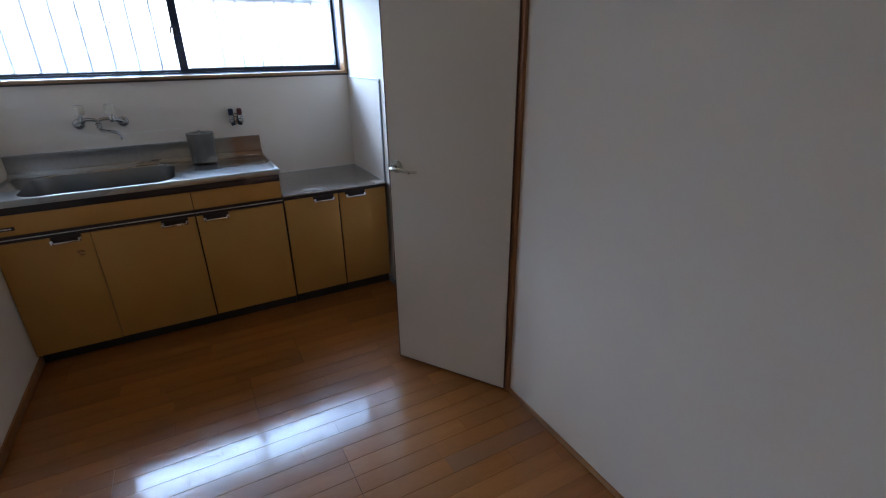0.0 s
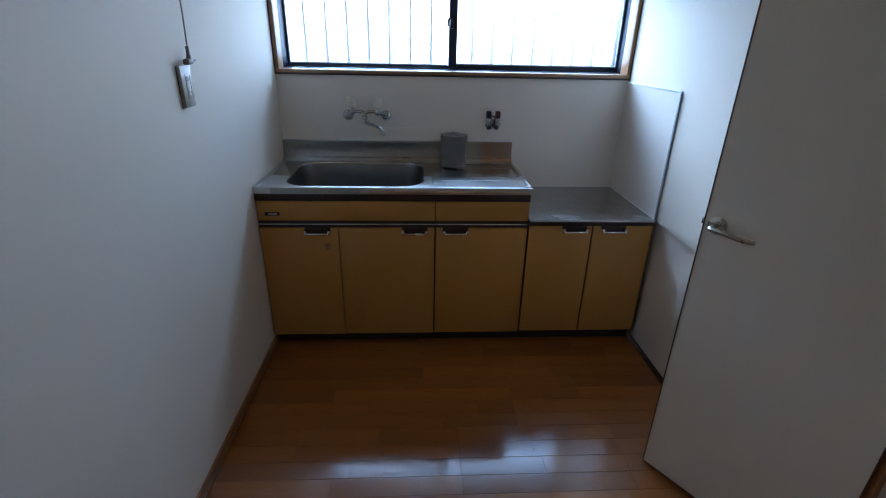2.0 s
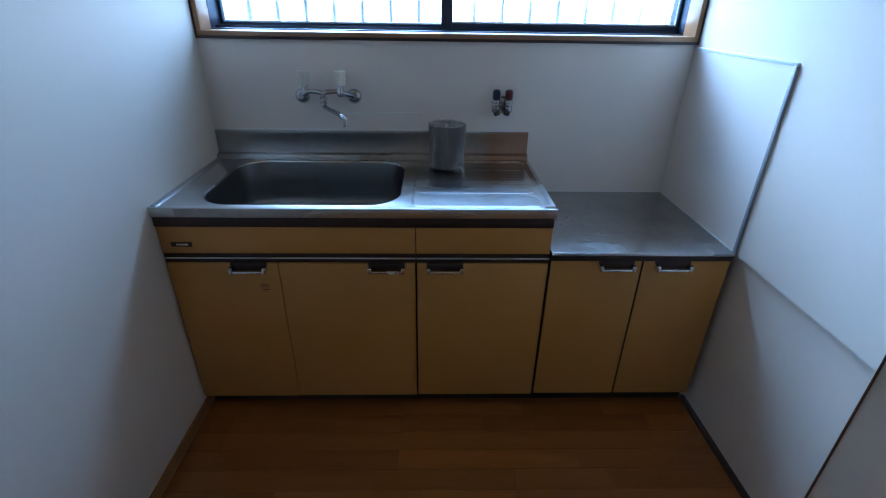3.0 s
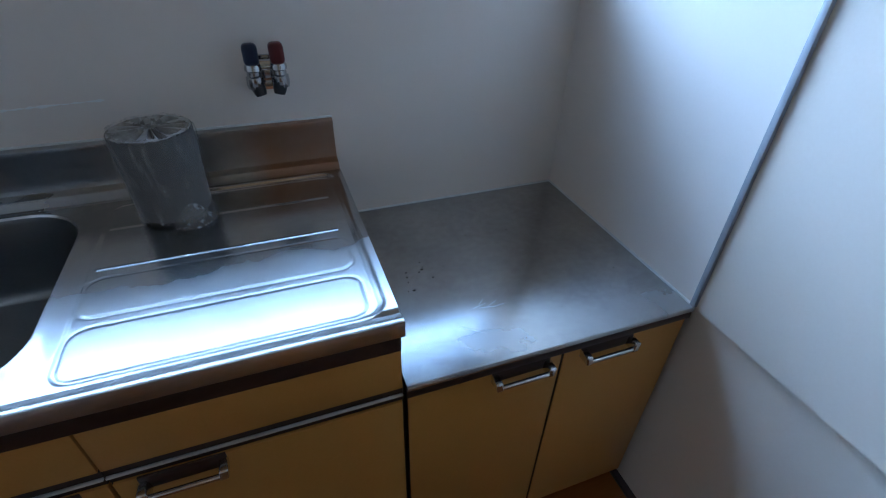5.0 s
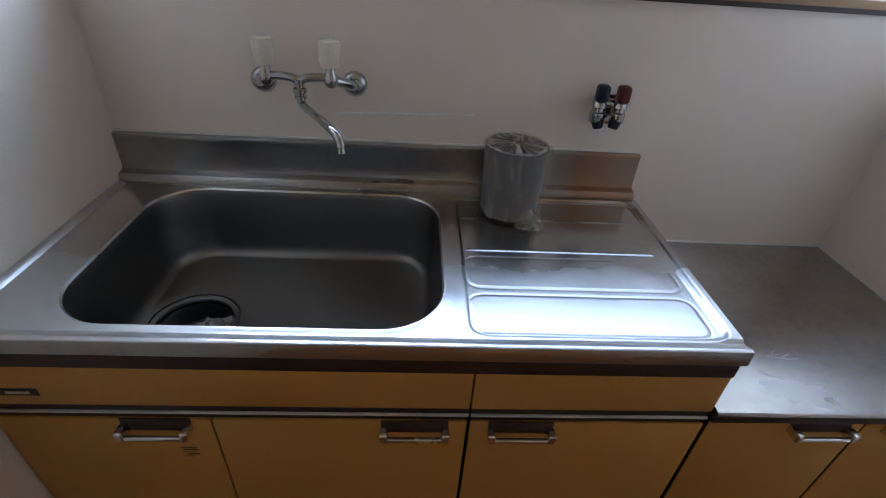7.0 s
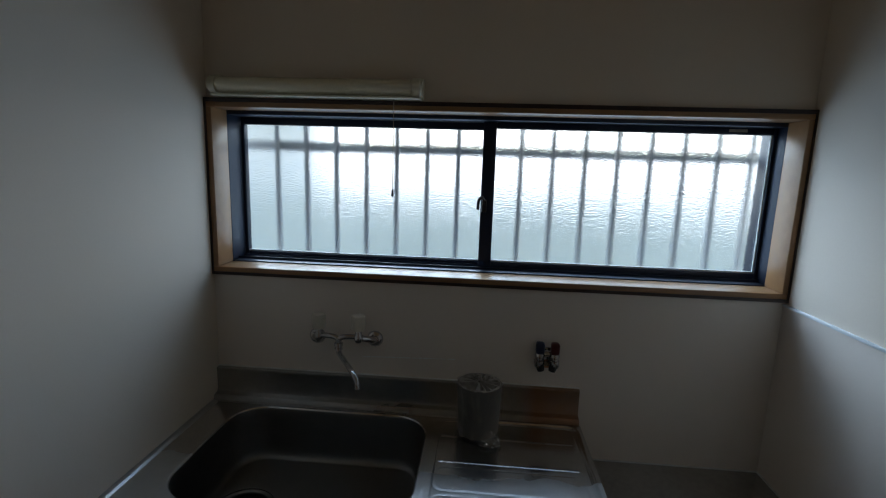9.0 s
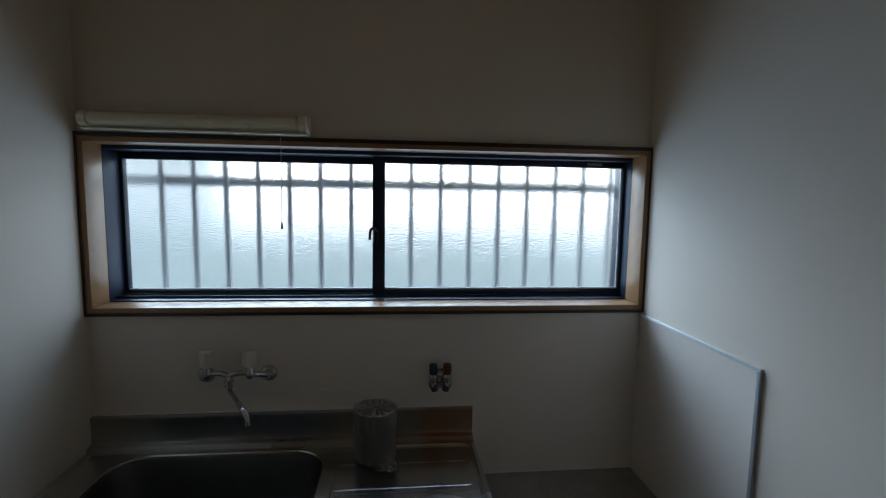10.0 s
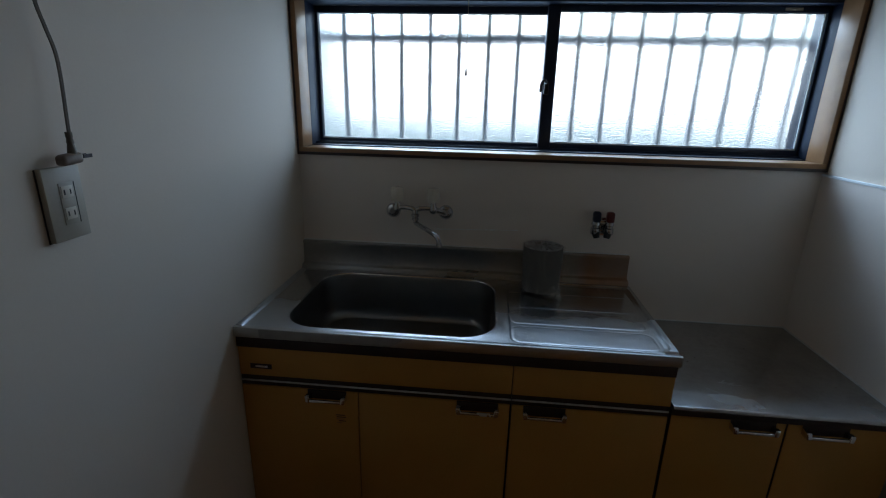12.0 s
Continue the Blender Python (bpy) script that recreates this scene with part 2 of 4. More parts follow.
NAVY = surface("navy_aluminium", (0.010, 0.021, 0.050), (0.016, 0.029, 0.064), 0.5, big=6, fine=120, bump=0.04)
GASKET = surface("white_bead", (0.70, 0.74, 0.78), (0.78, 0.82, 0.85), 0.5)
TRIMGREY = surface("grey_edge_trim", (0.27, 0.28, 0.30), (0.34, 0.35, 0.37), 0.4)
CAULK = surface("white_caulk", (0.75, 0.74, 0.72), (0.82, 0.81, 0.80), 0.5)
RESIDUE = surface("white_residue", (0.88, 0.87, 0.85), (0.92, 0.91, 0.90), 0.35)
CREAM = surface("cream_plastic", (0.84, 0.79, 0.62), (0.89, 0.85, 0.70), 0.30, big=4, fine=90, bump=0.02)
OUTLET = surface("pale_outlet_plastic", (0.62, 0.57, 0.48), (0.68, 0.63, 0.54), 0.38, big=9, fine=120, bump=0.02)
PLUG = surface("brown_plug_rubber", (0.20, 0.145, 0.115), (0.27, 0.20, 0.16), 0.5, big=20, fine=90)
COPPER = surface("copper", (0.55, 0.25, 0.14), (0.65, 0.32, 0.19), 0.3, 1.0, big=20, fine=90)
NAVY_KNOB = surface("navy_plastic", (0.010, 0.017, 0.045), (0.018, 0.026, 0.06), 0.38, big=12, fine=90)
IVORY = surface("ivory_plastic", (0.41, 0.375, 0.31), (0.47, 0.43, 0.36), 0.38, big=9, fine=120, bump=0.02)
OLD_FILM = surface("cloudy_old_film", (0.30, 0.29, 0.29), (0.38, 0.37, 0.36), 0.35, big=25, fine=150, bump=0.1)
BLACK = surface("black_plastic", (0.012, 0.012, 0.014), (0.025, 0.025, 0.028), 0.35, big=12, fine=90)
RED = surface("dark_red_plastic", (0.10, 0.012, 0.012), (0.15, 0.02, 0.018), 0.38, big=12, fine=90)
ACRYL = surface("cloudy_acrylic", (0.72, 0.65, 0.54), (0.84, 0.78, 0.69), 0.22, big=30, fine=120, bump=0.1)
CORD = surface("brown_cord", (0.12, 0.095, 0.07), (0.18, 0.145, 0.115), 0.5, big=20, fine=90)
PAPER = surface("grey_paper_roll", (0.10, 0.091, 0.082), (0.15, 0.137, 0.125), 0.6, big=14, fine=140, bump=0.3)
CONCRETE = surface("garden_concrete", (0.52, 0.60, 0.59), (0.61, 0.68, 0.67), 0.85, big=1.2, fine=20, bump=0.3)
EARTH = surface("garden_earth", (0.26, 0.26, 0.20), (0.36, 0.35, 0.29), 0.9, big=0.8, fine=9, bump=0.4)
RENDER_WHITE = surface("white_render", (0.75, 0.74, 0.72), (0.82, 0.81, 0.79), 0.8, big=1, fine=30, bump=0.2)
# Bar grey lightened: the glare that veils the bars is in this colour.
BARS = surface("glare_paled_grille", (0.44, 0.49, 0.54), (0.52, 0.57, 0.62), 0.5, big=6, fine=80, bump=0.03)
CRUMB = surface("dark_crumb", (0.03, 0.022, 0.016), (0.06, 0.04, 0.03), 0.8)
GLASS = pebbled_glass()
FILM = clear_plastic(0.04, 0.38)
FOLDED_FILM = clear_plastic(0.20, 0.55)


# ---- shape helpers ----
def block(bm, x0, x1, y0, y1, z0, z1, bevel=0.0, segments=2):
    made = bmesh.ops.create_cube(bm, size=1.0)["verts"]
    for v in made:
        v.co = Vector((x0 + (v.co.x + 0.5) * (x1 - x0), y0 + (v.co.y + 0.5) * (y1 - y0), z0 + (v.co.z + 0.5) * (z1 - z0)))
    if bevel:
        edges = list({e for v in made for e in v.link_edges})
        bmesh.ops.bevel(bm, geom=edges, offset=bevel, segments=segments, affect="EDGES", profile=0.5)
    return bm


def box(x0, x1, y0, y1, z0, z1, bevel=0.0, segments=2):
    return block(bmesh.new(), x0, x1, y0, y1, z0, z1, bevel, segments)


def smooth_path(points, steps=8):
    """Points along a smooth curve through the given ones."""
    p = [Vector(q) for q in points]
    p = [p[0] * 2 - p[1]] + p + [p[-1] * 2 - p[-2]]
    out = []
    for i in range(1, len(p) - 2):
        for k in range(steps):
            t = k / steps
            a, b, c, d = p[i - 1], p[i], p[i + 1], p[i + 2]
            out.append(0.5 * (2 * b + (c - a) * t + (2 * a - 5 * b + 4 * c - d) * t * t + (3 * b - a - 3 * c + d) * t ** 3))
    out.append(p[-2])
    return out


def tube(bm, points, radius, sides=12, flat=1.0):
    """A round or flattened rod along points; radius: one number, or one for each point."""
    rings, n = [], len(points)
    ref = Vector((0, 0, 1))
    for i, p in enumerate(points):
        way = (points[min(i + 1, n - 1)] - points[max(i - 1, 0)]).normalized()
        if abs(way.dot(ref)) > 0.95:
            ref = Vector((0, 1, 0)) if abs(way.y) < 0.9 else Vector((1, 0, 0))
        u = way.cross(ref).normalized()
        v = u.cross(way).normalized()
        ref = v
        r = radius[i] if isinstance(radius, (list, tuple)) else radius
        rings.append([bm.verts.new(p + u * (r * math.cos(2 * math.pi * k / sides)) + v * (r * flat * math.sin(2 * math.pi * k / sides)))
                      for k in range(sides)])
    for a, b in zip(rings, rings[1:]):
        for k in range(sides):
            bm.faces.new((a[k], a[(k + 1) % sides], b[(k + 1) % sides], b[k]))
    bm.faces.new(rings[0][::-1])
    bm.faces.new(rings[-1])
    return bm


def lathe(bm, profile, m, sides=24):
    """Turns (radius, height) pairs round the z axis of the pose m."""
    rings = []
    for r, h in profile:
        if r < 1e-6:
            rings.append([bm.verts.new(m @ Vector((0, 0, h)))])
        else:
            rings.append([bm.verts.new(m @ Vector((r * math.cos(2 * math.pi * k / sides), r * math.sin(2 * math.pi * k / sides), h))) for k in range(sides)])
    for a, b in zip(rings, rings[1:]):
        for k in range(sides):
            j = (k + 1) % sides
            face = [a[k % len(a)], a[j % len(a)], b[j % len(b)], b[k % len(b)]]
            face = list(dict.fromkeys(face))
            if len(face) > 2:
                bm.faces.new(face)
    return bm


def strip(bm, profile, axis, lo, hi):
    """Sweeps an open (u, v) profile straight along x (u=y, v=z) or y (u=x, v=z), with end caps."""
    def at(s, u, v):
        return (s, u, v) if axis == "x" else (u, s, v)
    a = [bm.verts.new(at(lo, u, v)) for u, v in profile]
    b = [bm.verts.new(at(hi, u, v)) for u, v in profile]
    for i in range(len(a) - 1):
        bm.faces.new((a[i], a[i + 1], b[i + 1], b[i]))
    bm.faces.new(a)
    bm.faces.new(b[::-1])
    return bm


def finish(name, bm, material, shade=40):
    bmesh.ops.recalc_face_normals(bm, faces=bm.faces)
    me = bpy.data.meshes.new(name)
    bm.to_mesh(me)
    bm.free()
    me.materials.append(material)
    if shade:
        for p in me.polygons:
            p.use_smooth = True
        me.set_sharp_from_angle(angle=radians(shade))
    return me


def part(name, bm, material, parent=None, label=""):
    ob = new(name, finish(name, bm, material))
    if parent is not None:
        ob.parent = parent
    return tagged(ob, label)


def thing(name, label, category, group="", kind="", at=(0, 0, 0)):
    ob = new(name)
    ob.empty_display_size = 0.05
    ob.location = at
    return tagged(ob, label, category, group, kind)


def structure(name, bm, material, label, category):
    return tagged(part(name, bm, material), label, category, kind="structure")


# ---- the room ----
W, BACK = 1.80, 0.0
FAR = 1.84
SOUTH = -4.10
TOP = 2.42

bm = box(-0.12, 0.0, SOUTH - 0.12, 0.21, -0.05, TOP)
structure("wall_west", bm, WALLPAPER, "long white embossed wallpaper wall beside the sink", "wall")

bm = box(0.0, W, 0.0, 0.21, -0.05, 1.236)
block(bm, 0.0, W, 0.0, 0.21, 1.795, TOP)
structure("wall_north", bm, WALLPAPER, "white wall with a wide kitchen window opening", "wall")

bm = box(W, W + 0.12, -1.175, 0.21, 0.66, TOP)
block(bm, W + 0.022, W + 0.12, -1.175, 0.21, -0.05, 0.661)
block(bm, W, W + 0.12, -1.80, -1.175, 2.02, TOP)
structure("wall_east", bm, WALLPAPER, "white wallpaper wall with a slightly recessed lower part", "wall")

bm = box(FAR, FAR + 0.10, SOUTH, -1.769, -0.05, TOP)
structure("wall_east_front", bm, WALLPAPER, "plain white wallpaper wall beside the open door", "wall")

# Unseen wall; its pale boards are made up to bounce warm light north.
bm = box(0.0, 2.6, SOUTH - 0.12, SOUTH, -0.05, TOP)
structure("wall_south", bm, PALE_BOARD, "unseen pale boarded wall closing the room, coloured for warm bounce", "wall")

bm = box(-0.12, 2.7, SOUTH - 0.12, 0.21, TOP, TOP + 0.15)
eave = box(-0.6, 3.0, 0.21, 0.95, TOP + 0.02, TOP + 0.14, 0.004)
structure("trim_eave", eave, CEILING, "plain wooden roof eave over the window", "eave")
structure("ceiling", bm, CEILING, "unseen flat boarded ceiling, coloured for warm bounce", "ceiling")

bm = box(2.5, 2.6, SOUTH, 0.21, -0.05, TOP)
block(bm, FAR + 0.10, 2.5, -1.90, -1.80, -0.05, TOP)
block(bm, W + 0.12, 2.5, -1.15, -1.05, -0.05, TOP)
structure("wall_closet", bm, WALLPAPER, "plain white walls of the small space behind the door", "wall")

bm = box(0.0, 2.5, SOUTH, 0.0, -0.06, -0.004)
floor = structure("floor", bm, SUBFLOOR, "varnished orange-brown narrow plank floor", "floor")

bm = box(0.0, 0.009, SOUTH, -0.50, 0.0, 0.047, 0.002)
structure("baseboard_west", bm, JAMB, "thin brown wooden baseboard along the white wall", "baseboard")
bm = box(FAR - 0.008, FAR, SOUTH, -1.769, 0.0, 0.022, 0.002)
structure("baseboard_east_front", bm, JAMB, "thin brown wooden baseboard along the white wall", "baseboard")
bm = box(W + 0.004, W + 0.022, -1.175, -0.50, 0.0, 0.014, 0.001)
structure("baseboard_east", bm, BROWN, "low dark baseboard strip under the white wall", "baseboard")

# door frame of the side opening
frame_1 = thing("door_frame", "red-brown wooden door frame in the white wall", "door frame", kind="structure")
part("jamb", box(FAR - 0.014, W + 0.125, -1.769, -1.745, 0.0, 2.02, 0.002), JAMB, frame_1)
part("jamb", box(W - 0.012, W + 0.125, -1.200, -1.172, 0.0, 2.02, 0.002), JAMB, frame_1)
part("head", box(W - 0.012, W + 0.125, -1.750, -1.200, 1.992, 2.02, 0.002), JAMB, frame_1)


def room_door():
    """A flush leaf, 0.53 m wide, hinged at its own x = 0 and reaching along +x; its face looks to -y."""
    d = thing("door_1", "open flush white door with thin dark brown edges and a lever handle", "door", kind="structure")
    L, T, H = 0.539, 0.034, 1.975
    part("leaf", box(0.004, L - 0.004, 0.0015, T - 0.0015, 0.012, H - 0.004), DOOR_FACE, d)
    part("edge_strip", box(L - 0.004, L, 0, T, 0.008, H, 0.001), DOOR_EDGE, d, "dark brown edge strip")
    part("edge_strip", box(0, 0.004, 0, T, 0.008, H, 0.001), DOOR_EDGE, d, "dark brown edge strip")
    part("bottom_strip", box(0.004, L - 0.004, 0, T, 0.008, 0.012), DOOR_EDGE, d, "dark brown bottom strip")
    part("top_strip", box(0.004, L - 0.004, 0, T, H - 0.004, H), DOOR_EDGE, d, "dark brown top strip")
    hx, hz = L - 0.040, 0.935
    for side in (-1, 1):
        y = 0.0015 if side < 0 else T - 0.0015
        turn = pose(hx, y, hz, 90 if side < 0 else -90, 0, 0)
        h = part("door_handle", lathe(bmesh.new(), [(0, 0.008), (0.020, 0.008), (0.025, 0.006), (0.026, 0), (0.026, -0.001)], turn, 28), LEVER, d, "champagne metal rosette")
        bm = bmesh.new()
        base = Vector((hx, y, hz))
        pts = smooth_path([base, base + Vector((0.0, side * 0.030, 0)), base + Vector((-0.006, side * 0.046, 0)),
                           base + Vector((-0.040, side * 0.052, 0.002)), base + Vector((-0.085, side * 0.050, -0.004)), base + Vector((-0.118, side * 0.044, -0.003))], 6)
        n = len(pts)
        tube(bm, pts, [0.0095 if i < n * 0.35 else 0.0095 - 0.004 * (i / n - 0.35) for i in range(n)], 12, 0.8)
        part("lever", bm, LEVER, h, "champagne metal lever")
    part("latch_plate", box(L - 0.001, L + 0.001, 0.008, T - 0.008, hz - 0.06, hz + 0.06), LEVER, d)
    part("latch_bolt", box(L, L + 0.010, T * 0.5 - 0.006, T * 0.5 + 0.006, hz - 0.009, hz + 0.009, 0.002), LEVER, d)
    for z in (0.25, 1.72):
        part("hinge", tube(bmesh.new(), [Vector((-0.003, T - 0.004, z)), Vector((-0.003, T - 0.004, z + 0.09))], 0.005, 10), LEVER, d)
    return d


door_1 = room_door()
door_1.matrix_world = Matrix.Translation((1.819, -1.755, 0.0)) @ Matrix(((-0.545, 0.838, 0, 0), (0.838, 0.545, 0, 0), (0, 0, 1, 0), (0, 0, 0, 1)))

# ---- kitchen wall panels ----
bm = box(0.0, W, -0.004, 0.0, 0.60, 1.236)
structure("trim_panel_north", bm, PANEL, "smooth white splash panel under the window", "wall panel")
side_panel = thing("trim_panel_east", "smooth white splash panel with grey edge trim beside the hob stand", "wall panel", kind="structure")
part("sheet", box(W - 0.005, W, -0.545, -0.004, 0.668, 1.222), PANEL, side_panel)
part("top_trim", box(W - 0.008, W, -0.553, -0.004, 1.222, 1.230, 0.001), GASKET, side_panel, "white top edge trim")
part("front_trim", box(W - 0.009, W, -0.556, -0.545, 0.666, 1.222, 0.001), TRIMGREY, side_panel, "grey metal front edge trim")
bm = bmesh.new()
rs = random.Random(4)
low_edge, top_edge = [], []
for k in range(41):
    x = 0.50 + 0.31 * k / 40
    zz = 0.977 + 0.032 * (x - 0.5) + rs.uniform(-0.0006, 0.0006)
    h = rs.uniform(0.0008, 0.0026) * (1 if rs.random() > 0.15 else 0.2)
    low_edge.append([bm.verts.new((x, yy, zz - h)) for yy in (-0.0038, -0.0052)])
    top_edge.append([bm.verts.new((x, yy, zz + h)) for yy in (-0.0038, -0.0052)])
for k in range(40):
    a, b, c, d = low_edge[k], low_edge[k + 1], top_edge[k], top_edge[k + 1]
    bm.faces.new((a[1], b[1], d[1], c[1]))
    bm.faces.new((a[0], b[0], b[1], a[1]))
    bm.faces.new((c[0], d[0], d[1], c[1]))
tagged(part("tape_residue", bm, RESIDUE), "thin whitish streak of tape residue on the panel", "mark")

# ---- window ----
window_1 = thing("window_1", "wide two-sash sliding window with dark navy frame and pebbled glass", "window", kind="structure")
wc = part("casing", box(0.0, W, -0.014, 0.078, 1.236, 1.262, 0.002), CASING, window_1, "pale wooden sill board")
part("casing", box(0.0, W, -0.014, 0.078, 1.768, 1.795, 0.002), CASING, window_1, "pale wooden head board")
part("casing", box(0.0, 0.022, -0.014, 0.078, 1.262, 1.768, 0.002), CASING, window_1, "pale wooden side board")
part("casing", box(W - 0.020, W, -0.014, 0.078, 1.262, 1.768, 0.002), CASING, window_1, "pale wooden side board")
part("casing_edge", box(0.0, W, -0.018, -0.014, 1.236, 1.246), BROWN, window_1, "dark brown lower edge")
part("casing_edge", box(0.0, W, -0.018, -0.014, 1.783, 1.795), BROWN, window_1, "dark brown upper edge")
part("casing_edge", box(0.0, 0.006, -0.018, -0.014, 1.246, 1.783), BROWN, window_1, "dark brown side edge")
part("casing_edge", box(W - 0.005, W, -0.018, -0.014, 1.246, 1.783), BROWN, window_1, "dark brown side edge")
FL, FR, FB, FT = 0.022, 1.780, 1.262, 1.768
fr = part("window_frame", box(0.0, FL, 0.079, 0.215, 1.236, 1.795, 0.001), NAVY, window_1)
block(fr_bm := bmesh.new(), FR + 0.001, W, 0.079, 0.215, 1.236, 1.795, 0.001)
part("window_frame", fr_bm, NAVY, window_1)
part("window_frame", box(FL, FR + 0.001, 0.079, 0.215, 1.236, FB + 0.004, 0.001), NAVY, window_1)
part("window_frame", box(FL, FR + 0.001, 0.079, 0.215, FT - 0.012, 1.795, 0.001), NAVY, window_1)
for y in (0.118, 0.160, 0.200):
    part("track", box(FL, FR + 0.001, y - 0.003, y, FB + 0.004, FB + 0.012), NAVY, window_1)


def sash(x0, x1, y0, gx0, gx1, gz0, gz1, bead_side):
    s = part("sash", box(x0, gx0, y0, y0 + 0.028, FB + 0.013, FT - 0.013, 0.002), NAVY, window_1)
    part("stile", box(gx1, x1, y0, y0 + 0.028, FB + 0.013, FT - 0.013, 0.002), NAVY, s)
    part("bottom_rail", box(gx0, gx1, y0, y0 + 0.028, FB + 0.013, gz0, 0.002), NAVY, s)
    part("top_rail", box(gx0, gx1, y0, y0 + 0.028, gz1, FT - 0.013, 0.002), NAVY, s)
    pane = part("pane", box(gx0 - 0.004, gx1 + 0.004, y0 + 0.012, y0 + 0.017, gz0 - 0.004, gz1 + 0.004), GLASS, s, "pebbled obscure glass pane")
    pane.visible_shadow = False
    part("bead", box(gx0, gx1, y0 + 0.006, y0 + 0.0115, gz0, gz0 + 0.005), GASKET, s, "pale glazing bead")
    if bead_side:
        part("bead", box(gx1 - 0.004, gx1, y0 + 0.006, y0 + 0.0115, gz0 + 0.005, gz1), GASKET, s, "pale glazing bead")
    return s


sash_outer = sash(FL + 0.001, 0.906, 0.166, 0.034, 0.870, 1.284, 1.732, False)
sash_inner = sash(0.868, FR, 0.126, 0.911, 1.771, 1.292, 1.735, True)
bm = box(0.872, 0.888, 0.108, 0.126, 1.462, 1.502, 0.003)
tube(bm, smooth_path([Vector((0.880, 0.112, 1.498)), Vector((0.872, 0.104, 1.510)), Vector((0.862, 0.104, 1.500)), Vector((0.860, 0.106, 1.470))], 6), 0.005, 10)
part("crescent_lock", bm, BLACK, window_1, "black crescent sash lock")
part("label_sticker", box(1.635, 1.690, 0.1252, 0.1259, 1.7415, 1.7505), IVORY, window_1, "small pale sticker")

# ---- window bars and the outside ----
grille = thing("window_grille", "grey security bars outside the window, paled for glare", "grille", at=(0.9, 0.29, 1.2))
for k in range(16):
    x = 0.099 + 0.1135 * k
    b = part("bar", box(x - 0.0085, x + 0.0085, 0.283, 0.299, 1.18, 1.86, 0.003), BARS, grille)
    b.matrix_parent_inverse = grille.matrix_basis.inverted()
for z in (1.224, 1.667, 1.83):
    b = part("cross_rail", box(-0.06, 1.87, 0.300, 0.312, z - 0.018, z + 0.018, 0.002), BARS, grille)
    b.matrix_parent_inverse = grille.matrix_basis.inverted()
for x in (-0.04, 1.85):
    b = part("bracket", box(x - 0.012, x + 0.012, 0.209, 0.300, 1.655, 1.679), BARS, grille)
    b.matrix_parent_inverse = grille.matrix_basis.inverted()

bm = box(-900, 900, -900, 900, -0.6, -0.35)
structure("ground", bm, EARTH, "pale bare garden earth outside", "ground")
bm = box(-9.0, 9.0, 3.4, 3.52, -0.35, 1.26)
block(bm, -9.0, 9.0, 3.36, 3.56, 1.26, 1.32, 0.01)
structure("garden_wall", bm, CONCRETE, "pale grey concrete garden wall", "wall")

haze = bpy.data.materials.new("bright_haze")
haze.use_nodes = True
hn, hl = haze.node_tree.nodes, haze.node_tree.links
hn.remove(hn["Principled BSDF"])
glow = hn.new("ShaderNodeEmission")
glow.inputs["Color"].default_value, glow.inputs["Strength"].default_value = (0.66, 0.83, 1.0, 1), 0.98
hl.new(glow.outputs["Emission"], hn["Material Output"].inputs["Surface"])
structure("backdrop", box(-160, 160, 70, 70.2, -2, 9.5), haze, "pale blue overcast sky low over the horizon", "sky")

house = thing("neighbour_house", "white rendered neighbouring house", "house", at=(-4.6, 6.0, -0.35))
for n, bmh, mt in (("wall", box(-2.9, 1.9, -1.4, 3.0, 0, 3.0), RENDER_WHITE), ("roof", strip(bmesh.new(), [(-1.8, 3.0), (0.8, 4.0), (3.4, 3.0)], "x", -3.3, 2.3), CONCRETE)):
    part(n, bmh, mt, house)

# ---- fluorescent lamp ----
lamp = thing("fluorescent_lamp", "switched-off cream fluorescent wall lamp above the window", "lamp", at=(0.36, -0.001, 1.83))
lamp_inv = Matrix.Translation((-0.36, 0.001, -1.83))


def cover_profile(r0, n=12):
    return [(-0.001, 1.803)] + [(-0.018 - 0.052 * math.sin(math.pi * k / n) ** 0.8, 1.829 - 0.026 * math.cos(math.pi * k / n)) for k in range(n + 1)] + [(-0.001, 1.855)]


for n, x0, x1, mt, lb in (("cover", 0.072, 0.652, CREAM, "cream translucent cover"),):
    p = part(n, strip(bmesh.new(), cover_profile(1), "x", x0, x1), mt, lamp, lb)
    p.matrix_parent_inverse = lamp_inv
p = part("base_rail", box(0.045, 0.680, -0.058, -0.0005, 1.797, 1.8035, 0.002), CREAM, lamp, "cream bottom rail")
p.matrix_parent_inverse = lamp_inv
for x0, x1 in ((0.040, 0.072), (0.652, 0.686)):
    prof = [(u * 1.03 - 0.0, 1.829 + (v - 1.829) * 1.15) for u, v in cover_profile(1)]
    bm = strip(bmesh.new(), prof, "x", x0, x1)
    bmesh.ops.bevel(bm, geom=[e for e in bm.edges if abs(e.verts[0].co.x - e.verts[1].co.x) < 1e-5], offset=0.006, segments=3, affect="EDGES")
    p = part("end_cap", bm, CREAM, lamp, "cream end cap")
    p.matrix_parent_inverse = lamp_inv
p = part("pull_cord", tube(bmesh.new(), [Vector((0.601, -0.040, 1.806)), Vector((0.6005, -0.040, 1.66)), Vector((0.600, -0.040, 1.535))], 0.0011, 8), IVORY, lamp, "thin white pull cord")
p.matrix_parent_inverse = lamp_inv
p = part("cord_pendant", lathe(bmesh.new(), [(0, 0.024), (0.002, 0.022), (0.004, 0.004), (0.003, 0), (0, 0)], pose(0.600, -0.040, 1.512), 12), BLACK, lamp, "small dark pendant")
p.matrix_parent_inverse = lamp_inv

# ---- sink cabinet ----
YF, YC = -0.548, -0.557


